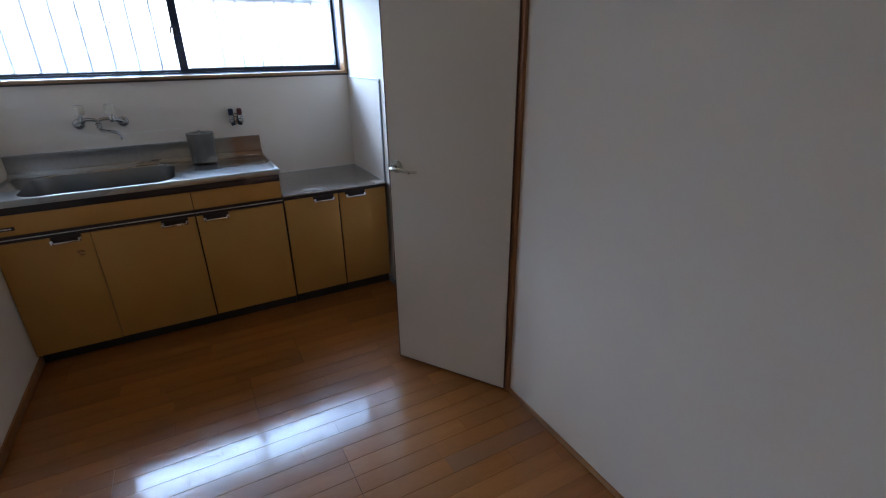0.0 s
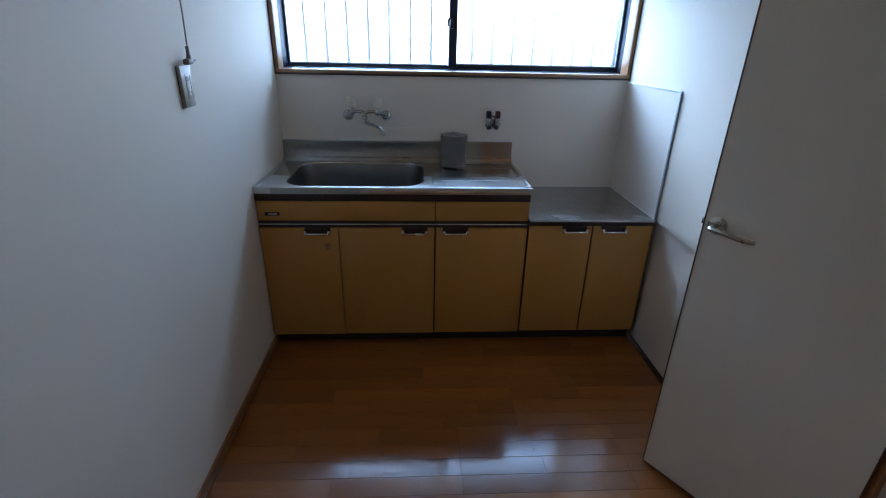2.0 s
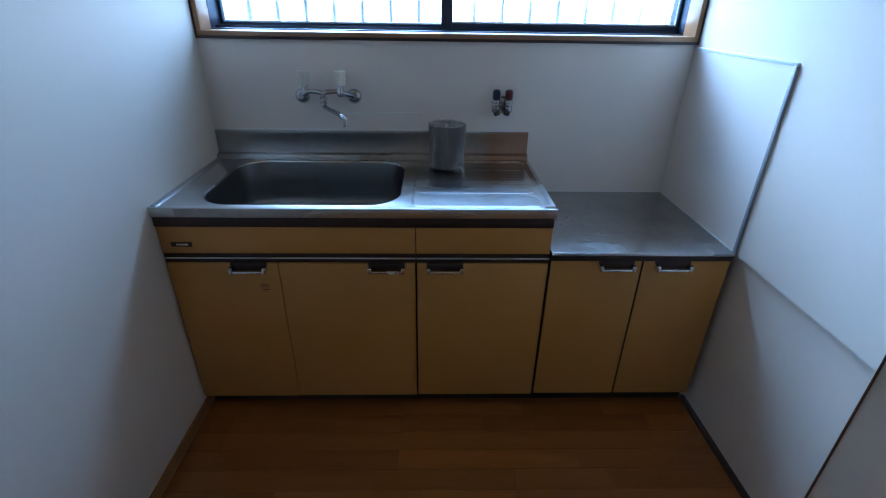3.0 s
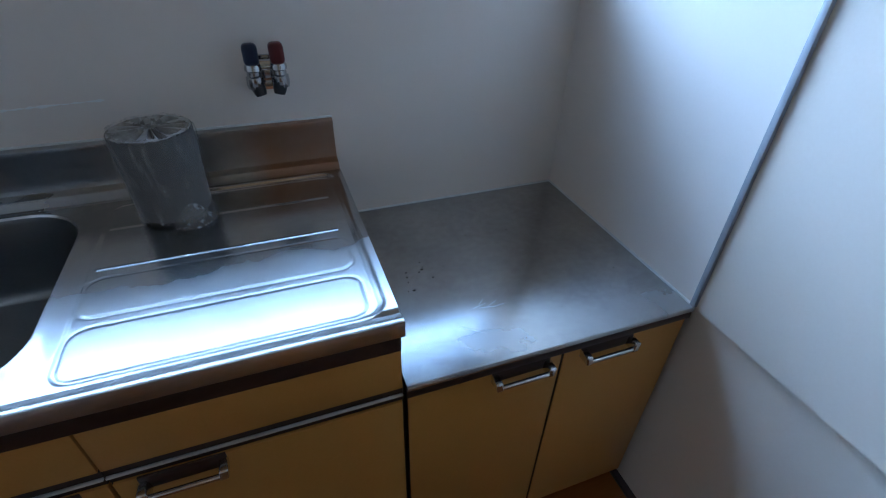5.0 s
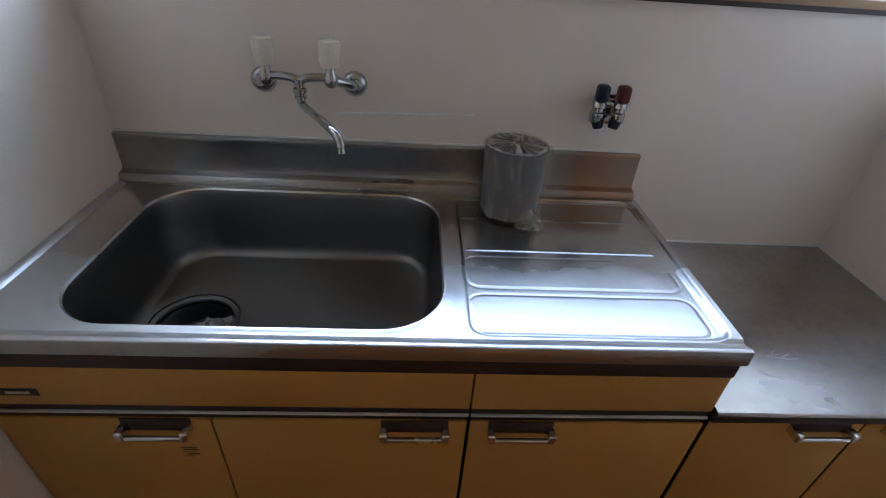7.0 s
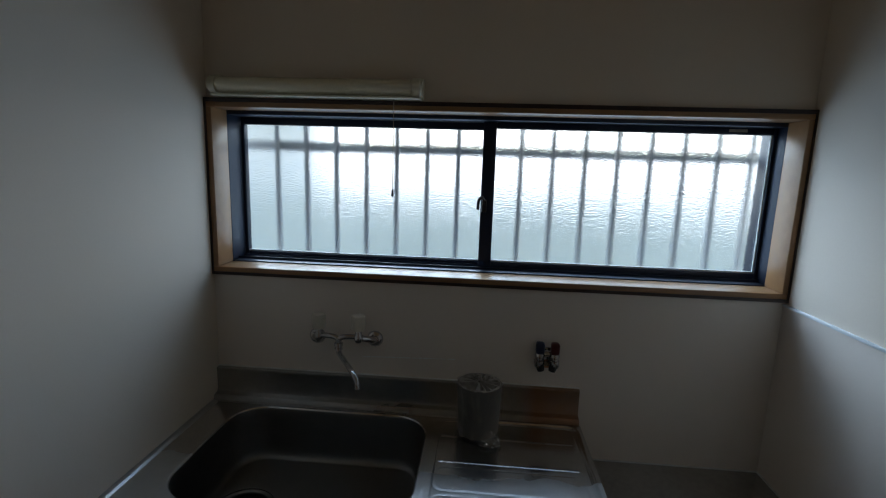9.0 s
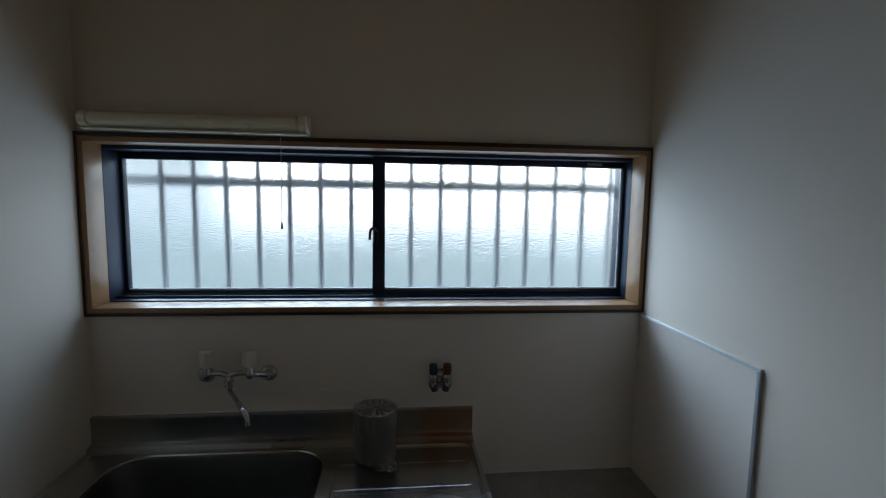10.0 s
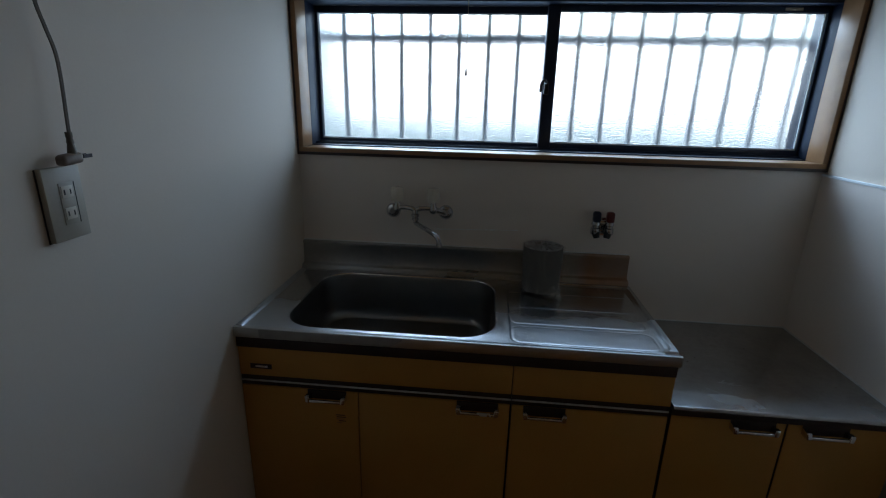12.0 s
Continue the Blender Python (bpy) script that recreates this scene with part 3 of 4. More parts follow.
def handle_set(door, x0, x1, z):
    """A bright bow handle before a dark recessed plate, at the top of a cabinet door."""
    part("handle_plate", box(x0 + 0.002, x1 - 0.002, YF - 0.003, YF + 0.001, z - 0.008, z + 0.021, 0.001), BROWN, door, "dark brown finger plate")
    bm = box(x0 + 0.004, x1 - 0.004, YF - 0.0245, YF - 0.0165, z - 0.0085, z - 0.0005, 0.0025, 3)
    bar = part("handle", bm, ALU, door, "bright metal bow handle")
    for x, lean in ((x0 + 0.0065, 0.0025), (x1 - 0.0065, -0.0025)):
        bm = box(x - 0.0068, x + 0.0068, YF - 0.0255, YF + 0.001, z - 0.0095, z + 0.0115, 0.0032, 3)
        for v in bm.verts:
            v.co.x += lean * (z + 0.0115 - v.co.z) / 0.021
        part("handle_post", bm, ALU, bar)


def cabinet_door(cab, x0, x1, z0, z1, hx0, hx1, hz):
    d = part("door", box(x0, x1, YF, YF + 0.017, z0, z1, 0.0015), OCHRE, cab)
    part("edge_band", box(x0 - 0.0008, x0 + 0.0012, YF + 0.002, YF + 0.016, z0, z1), BROWN, d, "dark edge band")
    handle_set(d, hx0, hx1, hz)
    return d


sink_cab = thing("sink_cabinet", "ochre laminate sink cabinet with dark brown rails", "cabinet", group="kitchen base cabinets")
bm = box(0.001, 0.018, YF + 0.019, -0.004, 0.062, 0.783)
block(bm, 1.193, 1.210, YF + 0.019, -0.004, 0.062, 0.783)
block(bm, 0.018, 1.193, YF + 0.019, -0.004, 0.062, 0.080)
block(bm, 0.018, 1.193, -0.012, -0.004, 0.080, 0.783)
part("body", bm, BROWN, sink_cab, "dark brown carcass")
part("kick_board", box(0.001, 1.210, -0.500, -0.485, 0.0, 0.062), SHADOW_BOARD, sink_cab, "dark recessed kick board")
part("top_rail", box(0.002, 1.208, YF - 0.004, YF + 0.019, 0.750, 0.784, 0.002), BROWN, sink_cab, "dark brown rail under the worktop")
part("fascia", box(0.003, 0.7835, YF, YF + 0.018, 0.659, 0.749, 0.0015), OCHRE, sink_cab)
part("fascia", box(0.7865, 1.208, YF, YF + 0.018, 0.659, 0.749, 0.0015), OCHRE, sink_cab)
part("finger_rail", box(0.003, 0.784, YF + 0.004, YF + 0.019, 0.6255, 0.658), BROWN, sink_cab, "dark brown finger rail")
part("finger_rail", box(0.7865, 1.208, YF + 0.004, YF + 0.019, 0.6255, 0.658), BROWN, sink_cab, "dark brown finger rail")
part("metal_strip", box(0.003, 0.784, YF - 0.0015, YF + 0.004, 0.6398, 0.6432, 0.001), STRIP, sink_cab, "thin bright aluminium strip")
part("metal_strip", box(0.7865, 1.208, YF - 0.0015, YF + 0.004, 0.6398, 0.6432, 0.001), STRIP, sink_cab, "thin bright aluminium strip")
d1 = cabinet_door(sink_cab, 0.004, 0.3485, 0.064, 0.624, 0.200, 0.318, 0.606)
cabinet_door(sink_cab, 0.3515, 0.7820, 0.066, 0.624, 0.632, 0.752, 0.606)
cabinet_door(sink_cab, 0.7880, 1.2065, 0.068, 0.624, 0.817, 0.937, 0.606)
part("maker_plate", box(0.036, 0.100, YF - 0.0015, YF, 0.682, 0.698, 0.0007), BROWN, sink_cab, "small dark maker's plate with worn emblem")
part("plate_emblem", box(0.052, 0.088, YF - 0.0025, YF - 0.0015, 0.687, 0.693, 0.0004), ALU, sink_cab, "worn silver emblem bar")
for x0, x1, z, pale in ((0.282, 0.309, 0.546, False), (0.284, 0.312, 0.5395, False), (0.283, 0.306, 0.533, True), (0.290, 0.311, 0.5265, False), (0.285, 0.300, 0.520, True)):
    part("sticker_remnant", box(x0, x1, YF - 0.0006, YF + 0.0005, z - 0.0016, z + 0.0016), CASING if pale else DOOR_EDGE, d1, "pale torn sticker remnant" if pale else "dark torn sticker remnant")



# ---- stainless sink worktop ----
worktop = thing("sink_worktop", "worn stainless steel sink top with drainboard and splashback", "sink")
ZT = 0.808


def round_rect(x0, x1, y0, y1, r, grow=0.0, per=12):
    """Points round a rectangle with rounded corners, counter-clockwise."""
    x0, x1, y0, y1, r = x0 - grow, x1 + grow, y0 - grow, y1 + grow, r + grow
    out = []
    for cx, cy, a0 in ((x1 - r, y1 - r, 0), (x0 + r, y1 - r, 90), (x0 + r, y0 + r, 180), (x1 - r, y0 + r, 270)):
        for k in range(per + 1):
            a = radians(a0 + 90 * k / per)
            out.append((cx + r * math.cos(a), cy + r * math.sin(a)))
    dense = []
    for i, p in enumerate(out):
        q = out[(i + 1) % len(out)]
        n = max(1, int(math.dist(p, q) / 0.03))
        dense += [(p[0] + (q[0] - p[0]) * k / n, p[1] + (q[1] - p[1]) * k / n) for k in range(n)]
    return dense


def bridge(bm, rings):
    for a, b in zip(rings, rings[1:]):
        n = len(a)
        for k in range(n):
            bm.faces.new((a[k], a[(k + 1) % n], b[(k + 1) % n], b[k]))


BX0, BX1, BY0, BY1, BR = 0.112, 0.733, -0.514, -0.068, 0.105
core = round_rect(BX0, BX1, BY0, BY1, BR)
SX1, SY0, SY1 = 0.765, -0.532, -0.056
cx, cy = (BX0 + BX1) / 2, (BY0 + BY1) / 2


def to_rect(p):
    dx, dy = p[0] - cx, p[1] - cy
    k = min(((SX1 - cx) / dx if dx > 0 else (0.0 - cx) / dx) if abs(dx) > 1e-9 else 1e9,
            ((SY1 - cy) / dy if dy > 0 else (SY0 - cy) / dy) if abs(dy) > 1e-9 else 1e9)
    return [cx + dx * k, cy + dy * k]


outer = [to_rect(p) for p in core]
for c in ((0.0, SY0), (0.0, SY1), (SX1, SY0), (SX1, SY1)):
    i = min(range(len(outer)), key=lambda j: math.dist(outer[j], c))
    outer[i] = list(c)


def shrunk(p, d):
    """Moves a rim point inwards by about d."""
    x = min(max(p[0], BX0 + BR), BX1 - BR)
    y = min(max(p[1], BY0 + BR), BY1 - BR)
    v = Vector((p[0] - x, p[1] - y))
    v = v * ((v.length - d) / v.length)
    return (x + v.x, y + v.y)


bm = bmesh.new()
ring_set = [[bm.verts.new((p[0], p[1], ZT)) for p in outer]]
for d, z in ((-0.011, ZT - 0.0002), (-0.007, ZT + 0.0012), (-0.003, ZT + 0.0008), (0.0, ZT - 0.003)):
    ring_set.append([bm.verts.new((*shrunk(p, d), z)) for p in core])
bridge(bm, ring_set)
part("top_sheet", bm, STEEL, worktop)

DRAIN = (0.237, -0.326)
bm = bmesh.new()
ring_set = []
for d, z in ((0.0, ZT - 0.003), (0.003, ZT - 0.012), (0.007, 0.72), (0.010, 0.682), (0.012, 0.664), (0.0155, 0.652), (0.021, 0.644), (0.027, 0.640), (0.0315, 0.639)):
    ring_set.append([bm.verts.new((*shrunk(p, d), z)) for p in core])
for r, z in ((0.0915, 0.6372), (0.0895, 0.6365), (0.0885, 0.629), (0.083, 0.6285), (0.080, 0.626), (0.079, 0.56)):
    row = []
    for p in core:
        q = shrunk(p, 0.0315)
        v = Vector((q[0] - DRAIN[0], q[1] - DRAIN[1])).normalized() * r
        row.append(bm.verts.new((DRAIN[0] + v.x, DRAIN[1] + v.y, z)))
    ring_set.append(row)
bridge(bm, ring_set)
bm.faces.new(ring_set[-1])
# The bowl's dimness comes from this darkened steel colour.
part("bowl", bm, SHADED_STEEL, worktop, "deep rectangular sink bowl")


def rr_dist(x, y, x0, x1, y0, y1, r):
    """Signed distance to a rounded rectangle, negative inside."""
    dx = abs(x - (x0 + x1) / 2) - (x1 - x0) / 2 + r
    dy = abs(y - (y0 + y1) / 2) - (y1 - y0) / 2 + r
    return math.hypot(max(dx, 0), max(dy, 0)) + min(max(dx, dy), 0) - r


def step01(t):
    t = min(1, max(0, t))
    return t * t * (3 - 2 * t)


def board_height(x, y):
    z = ZT
    out = rr_dist(x, y, 0.772, 1.192, -0.526, -0.072, 0.03)
    z += 0.0055 * step01(out / 0.010) * step01((x - 0.80) / 0.1) * step01((y - SY0) / 0.006) - 0.002 * step01(-out / 0.006)
    for yy in (-0.158, -0.283):
        lx = max(abs(x - 0.975) - 0.19, 0)
        g = math.hypot(lx, y - yy)
        z += 0.0015 * math.exp(-(g / 0.0025) ** 2)
    for y0, y1 in ((-0.400, -0.310), (-0.518, -0.424)):
        s = rr_dist(x, y, 0.780, 1.172, y0, y1, 0.024)
        z += 0.0007 * step01((0.001 - s) / 0.004) - 0.0007 * math.exp(-((s - 0.0035) / 0.0022) ** 2)
    return z


bm = bmesh.new()
nx, ny = 224, 238
X0, X1 = SX1, 1.212
grid = [[bm.verts.new((X0 + (X1 - X0) * i / nx, SY0 + (SY1 - SY0) * j / ny, board_height(X0 + (X1 - X0) * i / nx, SY0 + (SY1 - SY0) * j / ny)))
         for j in range(ny + 1)] for i in range(nx + 1)]
for i in range(nx):
    for j in range(ny):
        bm.faces.new((grid[i][j], grid[i + 1][j], grid[i + 1][j + 1], grid[i][j + 1]))
low = [bm.verts.new((X1 + 0.001, v.co.y, 0.7845)) for v in grid[nx]]
for j in range(ny):
    bm.faces.new((grid[nx][j], low[j], low[j + 1], grid[nx][j + 1]))
part("drainboard", bm, STEEL, worktop, "ribbed stainless drainboard")

lip = [(-0.540, 0.784), (-0.5565, 0.784), (-0.557, 0.785), (-0.557, 0.8118), (-0.5564, 0.8132), (-0.5550, 0.8138), (-0.5480, 0.8138), (-0.5465, 0.8132), (-0.5450, 0.8114), (-0.5400, 0.8100), (-0.532, 0.8080)]
part("front_lip", strip(bmesh.new(), lip, "x", 0.0005, 1.213), LIP, worktop)
film_bm = bmesh.new()
rows = []
for k in range(33):
    x = 0.075 + 0.405 * k / 32
    tear = 0.0 if k < 29 else 0.021 * ((k - 29) / 3) ** 1.4
    lift = 0.0003 + 0.0005 * abs(noise.noise(Vector((x * 30, 0.3, 0))))
    rows.append([film_bm.verts.new((x, -0.557 - lift, 0.7856 + tear)), film_bm.verts.new((x, -0.557 - lift, 0.8078)), film_bm.verts.new((x, -0.5566 - lift, 0.8110))])
for a, b in zip(rows, rows[1:]):
    for k in (0, 1):
        film_bm.faces.new((a[k], b[k], b[k + 1], a[k + 1]))
bm = strip(bmesh.new(), [(0.0008, 0.8065), (0.0008, 0.8120), (0.0025, 0.8138), (0.010, 0.8140), (0.0165, 0.8118), (0.022, 0.8083)], "y", -0.540, -0.058)
part("side_rim", bm, LIP, worktop, "raised folded side rim")
part("protective_film", film_bm, OLD_FILM, worktop, "greyish torn protective film")
back = [(-0.056, 0.800), (-0.056, 0.808), (-0.050, 0.810), (-0.047, 0.822), (-0.043, 0.8265), (-0.030, 0.8275), (-0.024, 0.831), (-0.0215, 0.840),
        (-0.0205, 0.900), (-0.0225, 0.9085), (-0.0215, 0.9125), (-0.017, 0.914), (-0.0045, 0.914), (-0.0045, 0.800)]
part("splashback", strip(bmesh.new(), back, "x", 0.001, 1.211), SPLASH, worktop, "stainless splashback with rolled top edge")
part("caulk_line", box(0.0, 1.212, -0.009, -0.004, 0.9142, 0.9175), CAULK, worktop, "white caulk line")
part("drain_ring", lathe(bmesh.new(), [(0.0860, 0.6295), (0.0860, 0.6350), (0.0845, 0.6362), (0.0780, 0.6345), (0.0760, 0.6335), (0.0745, 0.6290)], pose(DRAIN[0], DRAIN[1], 0), 48), SHADED_STEEL, worktop, "dull metal drain ring")
drain = part("drain_basket", lathe(bmesh.new(), [(0.0, 0.574), (0.060, 0.574), (0.066, 0.584), (0.070, 0.610), (0.0740, 0.618), (0.0740, 0.6235), (0.0700, 0.6250), (0.066, 0.618), (0.062, 0.590), (0.0, 0.584)],
             pose(DRAIN[0], DRAIN[1], 0), 36), BLACK, worktop, "black drain basket")
bm = bmesh.new()
bmesh.ops.create_icosphere(bm, subdivisions=3, radius=0.034)
for v in bm.verts:
    k = 1 + 0.55 * noise.noise(v.co * 60) + 0.3 * noise.noise(v.co * 130)
    v.co = Vector((DRAIN[0] + 0.042 + v.co.x * k * 1.2, DRAIN[1] - 0.008 + v.co.y * k, 0.622 + v.co.z * k * 0.55))
tagged(part("crumpled_wrapper", bm, FOLDED_FILM), "crumpled clear plastic wrapper lying in the drain basket", "wrapper")

# ---- hob stand ----
hob_cab = thing("hob_cabinet", "low ochre laminate hob stand beside the sink cabinet", "cabinet", group="kitchen base cabinets")
part("body", box(1.2125, 1.794, YF + 0.019, -0.004, 0.068, 0.649), BROWN, hob_cab, "dark brown carcass")
part("kick_board", box(1.2125, 1.800, -0.500, -0.485, 0.0, 0.068), SHADOW_BOARD, hob_cab, "dark recessed kick board")
# Brown band in place of the steel front edge's dark reflection of the floor.
part("top_rail", box(1.2125, 1.794, -0.5555, YF + 0.019, 0.6385, 0.6555, 0.001), BROWN, hob_cab, "dark brown band coloured as the steel edge's dark reflection")
cabinet_door(hob_cab, 1.2155, 1.5090, 0.072, 0.6375, 1.366, 1.485, 0.616)
cabinet_door(hob_cab, 1.5150, 1.794, 0.072, 0.6375, 1.548, 1.668, 0.616)

hob_top = thing("hob_worktop", "flat stained stainless steel hob stand top", "worktop")
prof = [(-0.004, 0.656), (-0.540, 0.656), (-0.556, 0.6565), (-0.5575, 0.658), (-0.5575, 0.6635), (-0.555, 0.6665), (-0.551, 0.6672), (-0.004, 0.6672)]
part("sheet", strip(bmesh.new(), prof, "x", 1.2135, 1.7945), STEEL_DULL, hob_top)
part("caulk_line", box(1.2135, 1.7945, -0.0085, -0.0042, 0.6673, 0.6705), CAULK, hob_top, "white caulk line")
part("caulk_line", box(1.7905, 1.7948, -0.545, -0.0085, 0.6673, 0.6705), CAULK, hob_top, "white caulk line")

for x, y, turn, long in ((1.398, -0.418, 12, 0.030), (1.412, -0.426, -8, 0.036), (1.424, -0.419, 24, 0.022), (1.433, -0.428, 5, 0.026), (1.405, -0.409, 40, 0.018), (1.36, -0.472, -38, 0.055)):
    mark = box(-long / 2, long / 2, -0.0004, 0.0004, 0, 0.0002)
    bmesh.ops.transform(mark, matrix=pose(x, y, 0.6672, 0, 0, turn), verts=mark.verts)
    part("scratch", mark, STEEL, hob_top, "pale scratch")
bm = bmesh.new()
rs = random.Random(11)
spots = [(1.464, -0.186), (1.566, -0.194), (1.331, -0.269), (1.328, -0.276), (1.320, -0.283), (1.375, -0.280), (1.289, -0.308), (1.281, -0.335), (1.72, -0.40)]
spots += [(rs.gauss(1.32, 0.022), rs.gauss(-0.29, 0.035)) for k in range(5)]
for x, y in spots:
    made = bmesh.ops.create_icosphere(bm, subdivisions=1, radius=rs.uniform(0.0011, 0.0023))["verts"]
    a = rs.uniform(0.6, 1.8)
    for v in made:
        v.co = Vector((x + v.co.x * a, y + v.co.y, 0.6676 + v.co.z * 0.4))
tagged(part("crumbs", bm, CRUMB), "scattered dark crumbs on the stainless hob stand top", "crumbs", kind="stuff")

# ---- wall tap ----
tap = thing("wall_tap", "chrome two-handle wall tap with cloudy acrylic knobs", "tap", at=(0.44, -0.004, 1.045))
tap_inv = Matrix.Translation((-0.44, 0.004, -1.045))


def tap_part(name, bm, mat, label=""):
    p = part(name, bm, mat, tap, label)
    p.matrix_parent_inverse = tap_inv
    return p


for px, kx in ((0.348, 0.375), (0.542, 0.503)):
    tap_part("wall_flange", lathe(bmesh.new(), [(0, 0.014), (0.012, 0.014), (0.020, 0.011), (0.026, 0.004), (0.027, 0)], pose(px, -0.004, 1.042, 90, 0, 0), 28), CHROME, "round chrome wall flange")
    pts = smooth_path([Vector((px, -0.008, 1.042)), Vector((px, -0.024, 1.043)), Vector((px * 0.6 + kx * 0.4, -0.044, 1.053)), Vector((kx, -0.066, 1.064))], 6)
    tap_part("inlet_arm", tube(bmesh.new(), pts, [0.0125 - 0.003 * i / len(pts) for i in range(len(pts))], 14), CHROME)
    tap_part("arm_nut", lathe(bmesh.new(), [(0.011, 0), (0.0155, 0.001), (0.0165, 0.006), (0.0155, 0.012), (0.011, 0.013)], pose(px, -0.014, 1.0425, 90, 0, 0), 6), CHROME)
    tap_part("valve_neck", lathe(bmesh.new(), [(0, 1.050), (0.009, 1.051), (0.0135, 1.057), (0.0140, 1.072), (0.0105, 1.078), (0.0095, 1.094), (0, 1.094)], pose(kx, -0.070, 0), 20), CHROME)
    bm = bmesh.new()
    rings = []
    for r, z in ((0.012, 1.089), (0.0175, 1.0905), (0.0195, 1.096), (0.0205, 1.115), (0.0205, 1.132), (0.0190, 1.1385), (0.014, 1.1405)):
        rings.append([bm.verts.new((kx + r * (1 + 0.10 * math.cos(4 * a)) * math.cos(a), -0.070 + r * (1 + 0.10 * math.cos(4 * a)) * math.sin(a), z))
                      for a in [2 * math.pi * (k + 0.5) / 24 + math.pi / 4 for k in range(24)]])
    bridge(bm, rings)
    bm.faces.new(rings[-1])
    bm.faces.new(rings[0])
    tap_part("knob", bm, ACRYL, "cloudy white acrylic knob")
tap_part("mixer_bar", tube(bmesh.new(), smooth_path([Vector((0.375, -0.070, 1.068)), Vector((0.400, -0.071, 1.069)), Vector((0.425, -0.073, 1.067)), Vector((0.440, -0.074, 1.062)), Vector((0.455, -0.073, 1.067)), Vector((0.480, -0.071, 1.069)), Vector((0.503, -0.070, 1.068))], 6), 0.0085, 14), CHROME)
tap_part("spout_nut", lathe(bmesh.new(), [(0, 1.066), (0.0105, 1.064), (0.0095, 1.050), (0.0140, 1.047), (0.0140, 1.039), (0.0105, 1.037), (0.0105, 1.033), (0.0125, 1.031), (0.0125, 1.026), (0.009, 1.024), (0, 1.024)], pose(0.440, -0.074, 0), 18), CHROME)
pts = smooth_path([Vector((0.440, -0.074, 1.034)), Vector((0.441, -0.076, 1.022)), Vector((0.446, -0.083, 1.015)), Vector((0.470, -0.122, 1.014)), Vector((0.495, -0.165, 1.015)),
                   Vector((0.520, -0.206, 1.014)), Vector((0.534, -0.226, 1.009)), Vector((0.5415, -0.234, 0.998)), Vector((0.543, -0.236, 0.986))], 6)
n = len(pts)
tap_part("spout", tube(bmesh.new(), pts, [0.0088 - 0.0012 * i / n for i in range(n)], 14), CHROME, "swivelling chrome spout")
tap_part("spout_nozzle", tube(bmesh.new(), [Vector((0.5428, -0.2355, 0.990)), Vector((0.5432, -0.236, 0.980))], 0.0090, 14), CHROME)

# ---- gas valve ----
gas = thing("gas_valve", "twin wall gas valve with navy and red knobs", "valve", at=(1.105, -0.004, 1.03))
gas_inv = Matrix.Translation((-1.105, 0.004, -1.03))


def gas_part(name, bm, mat, label=""):
    p = part(name, bm, mat, gas, label)
    p.matrix_parent_inverse = gas_inv
    return p


gas_part("wall_plate", box(1.072, 1.132, -0.014, -0.004, 0.985, 1.050, 0.004), CHROME)
gas_part("cross_pipe", tube(bmesh.new(), [Vector((1.075, -0.030, 1.036)), Vector((1.122, -0.030, 1.036))], 0.010, 14), CHROME)
gas_part("elbow", tube(bmesh.new(), smooth_path([Vector((1.099, -0.006, 1.036)), Vector((1.099, -0.020, 1.036)), Vector((1.099, -0.030, 1.036))], 4), 0.010, 14), CHROME)
for x, mt, lb in ((1.074, NAVY_KNOB, "dark navy knob"), (1.120, RED, "dark red knob")):
    gas_part("knob", box(x - 0.0135, x + 0.0135, -0.058, -0.030, 1.040, 1.078, 0.008, 3), mt, lb)
    gas_part("valve_body", lathe(bmesh.new(), [(0, 1.043), (0.012, 1.043), (0.0155, 1.037), (0.0155, 1.030), (0.013, 1.028), (0.013, 1.020), (0.016, 1.018), (0.0165, 1.004), (0.0150, 0.997), (0, 0.997)], pose(x, -0.040, 0), 18), CHROME)
    bm = tube(bmesh.new(), smooth_path([Vector((x, -0.040, 1.018)), Vector((x + (1.097 - x) * 0.10, -0.043, 1.002)), Vector((x + (1.097 - x) * 0.28, -0.046, 0.984))], 4), [0.0140, 0.0140, 0.0140, 0.0140, 0.0135, 0.0130, 0.0125, 0.0115, 0.0100], 14)
    gas_part("nozzle_cap", bm, BLACK, "black rubber nozzle cap")

gas_part("pin", tube(bmesh.new(), [Vector((1.084, -0.036, 0.9945)), Vector((1.112, -0.036, 0.9945))], 0.0028, 10), COPPER, "copper cross pin")

# ---- wrapped roll on the drainboard ----
roll = thing("wrapped_roll", "grey paper roll wrapped in clear plastic film", "roll", at=(0.890, -0.122, 0.811))
bm = bmesh.new()
sides = 72
rings = []
for r, z, amp in ((0.050, 0.000, 0.0), (0.060, 0.003, 0.0), (0.0625, 0.010, 0.001), (0.064, 0.07, 0.001), (0.067, 0.135, 0.001), (0.0665, 0.1565, 0.0), (0.060, 0.1500, 0.0), (0.040, 0.135, 0.0), (0.022, 0.132, 0.0), (0.012, 0.120, 0.0), (0.010, 0.06, 0)):
    row = []
    for k in range(sides):
        a = 2 * math.pi * k / sides
        pleat = amp * (math.sin(18 * a) + 0.5 * math.sin(31 * a + 1))
        row.append(bm.verts.new((r * math.cos(a) * (1 + pleat * 2), r * math.sin(a) * (1 + pleat * 2), z + pleat * 1.3)))
    rings.append(row)
bridge(bm, rings)
bm.faces.new(rings[0])
bm.faces.new(rings[-1])
part("paper", bm, PAPER, roll, "grey rolled paper with a pleated end")
bm = bmesh.new()
rings = []
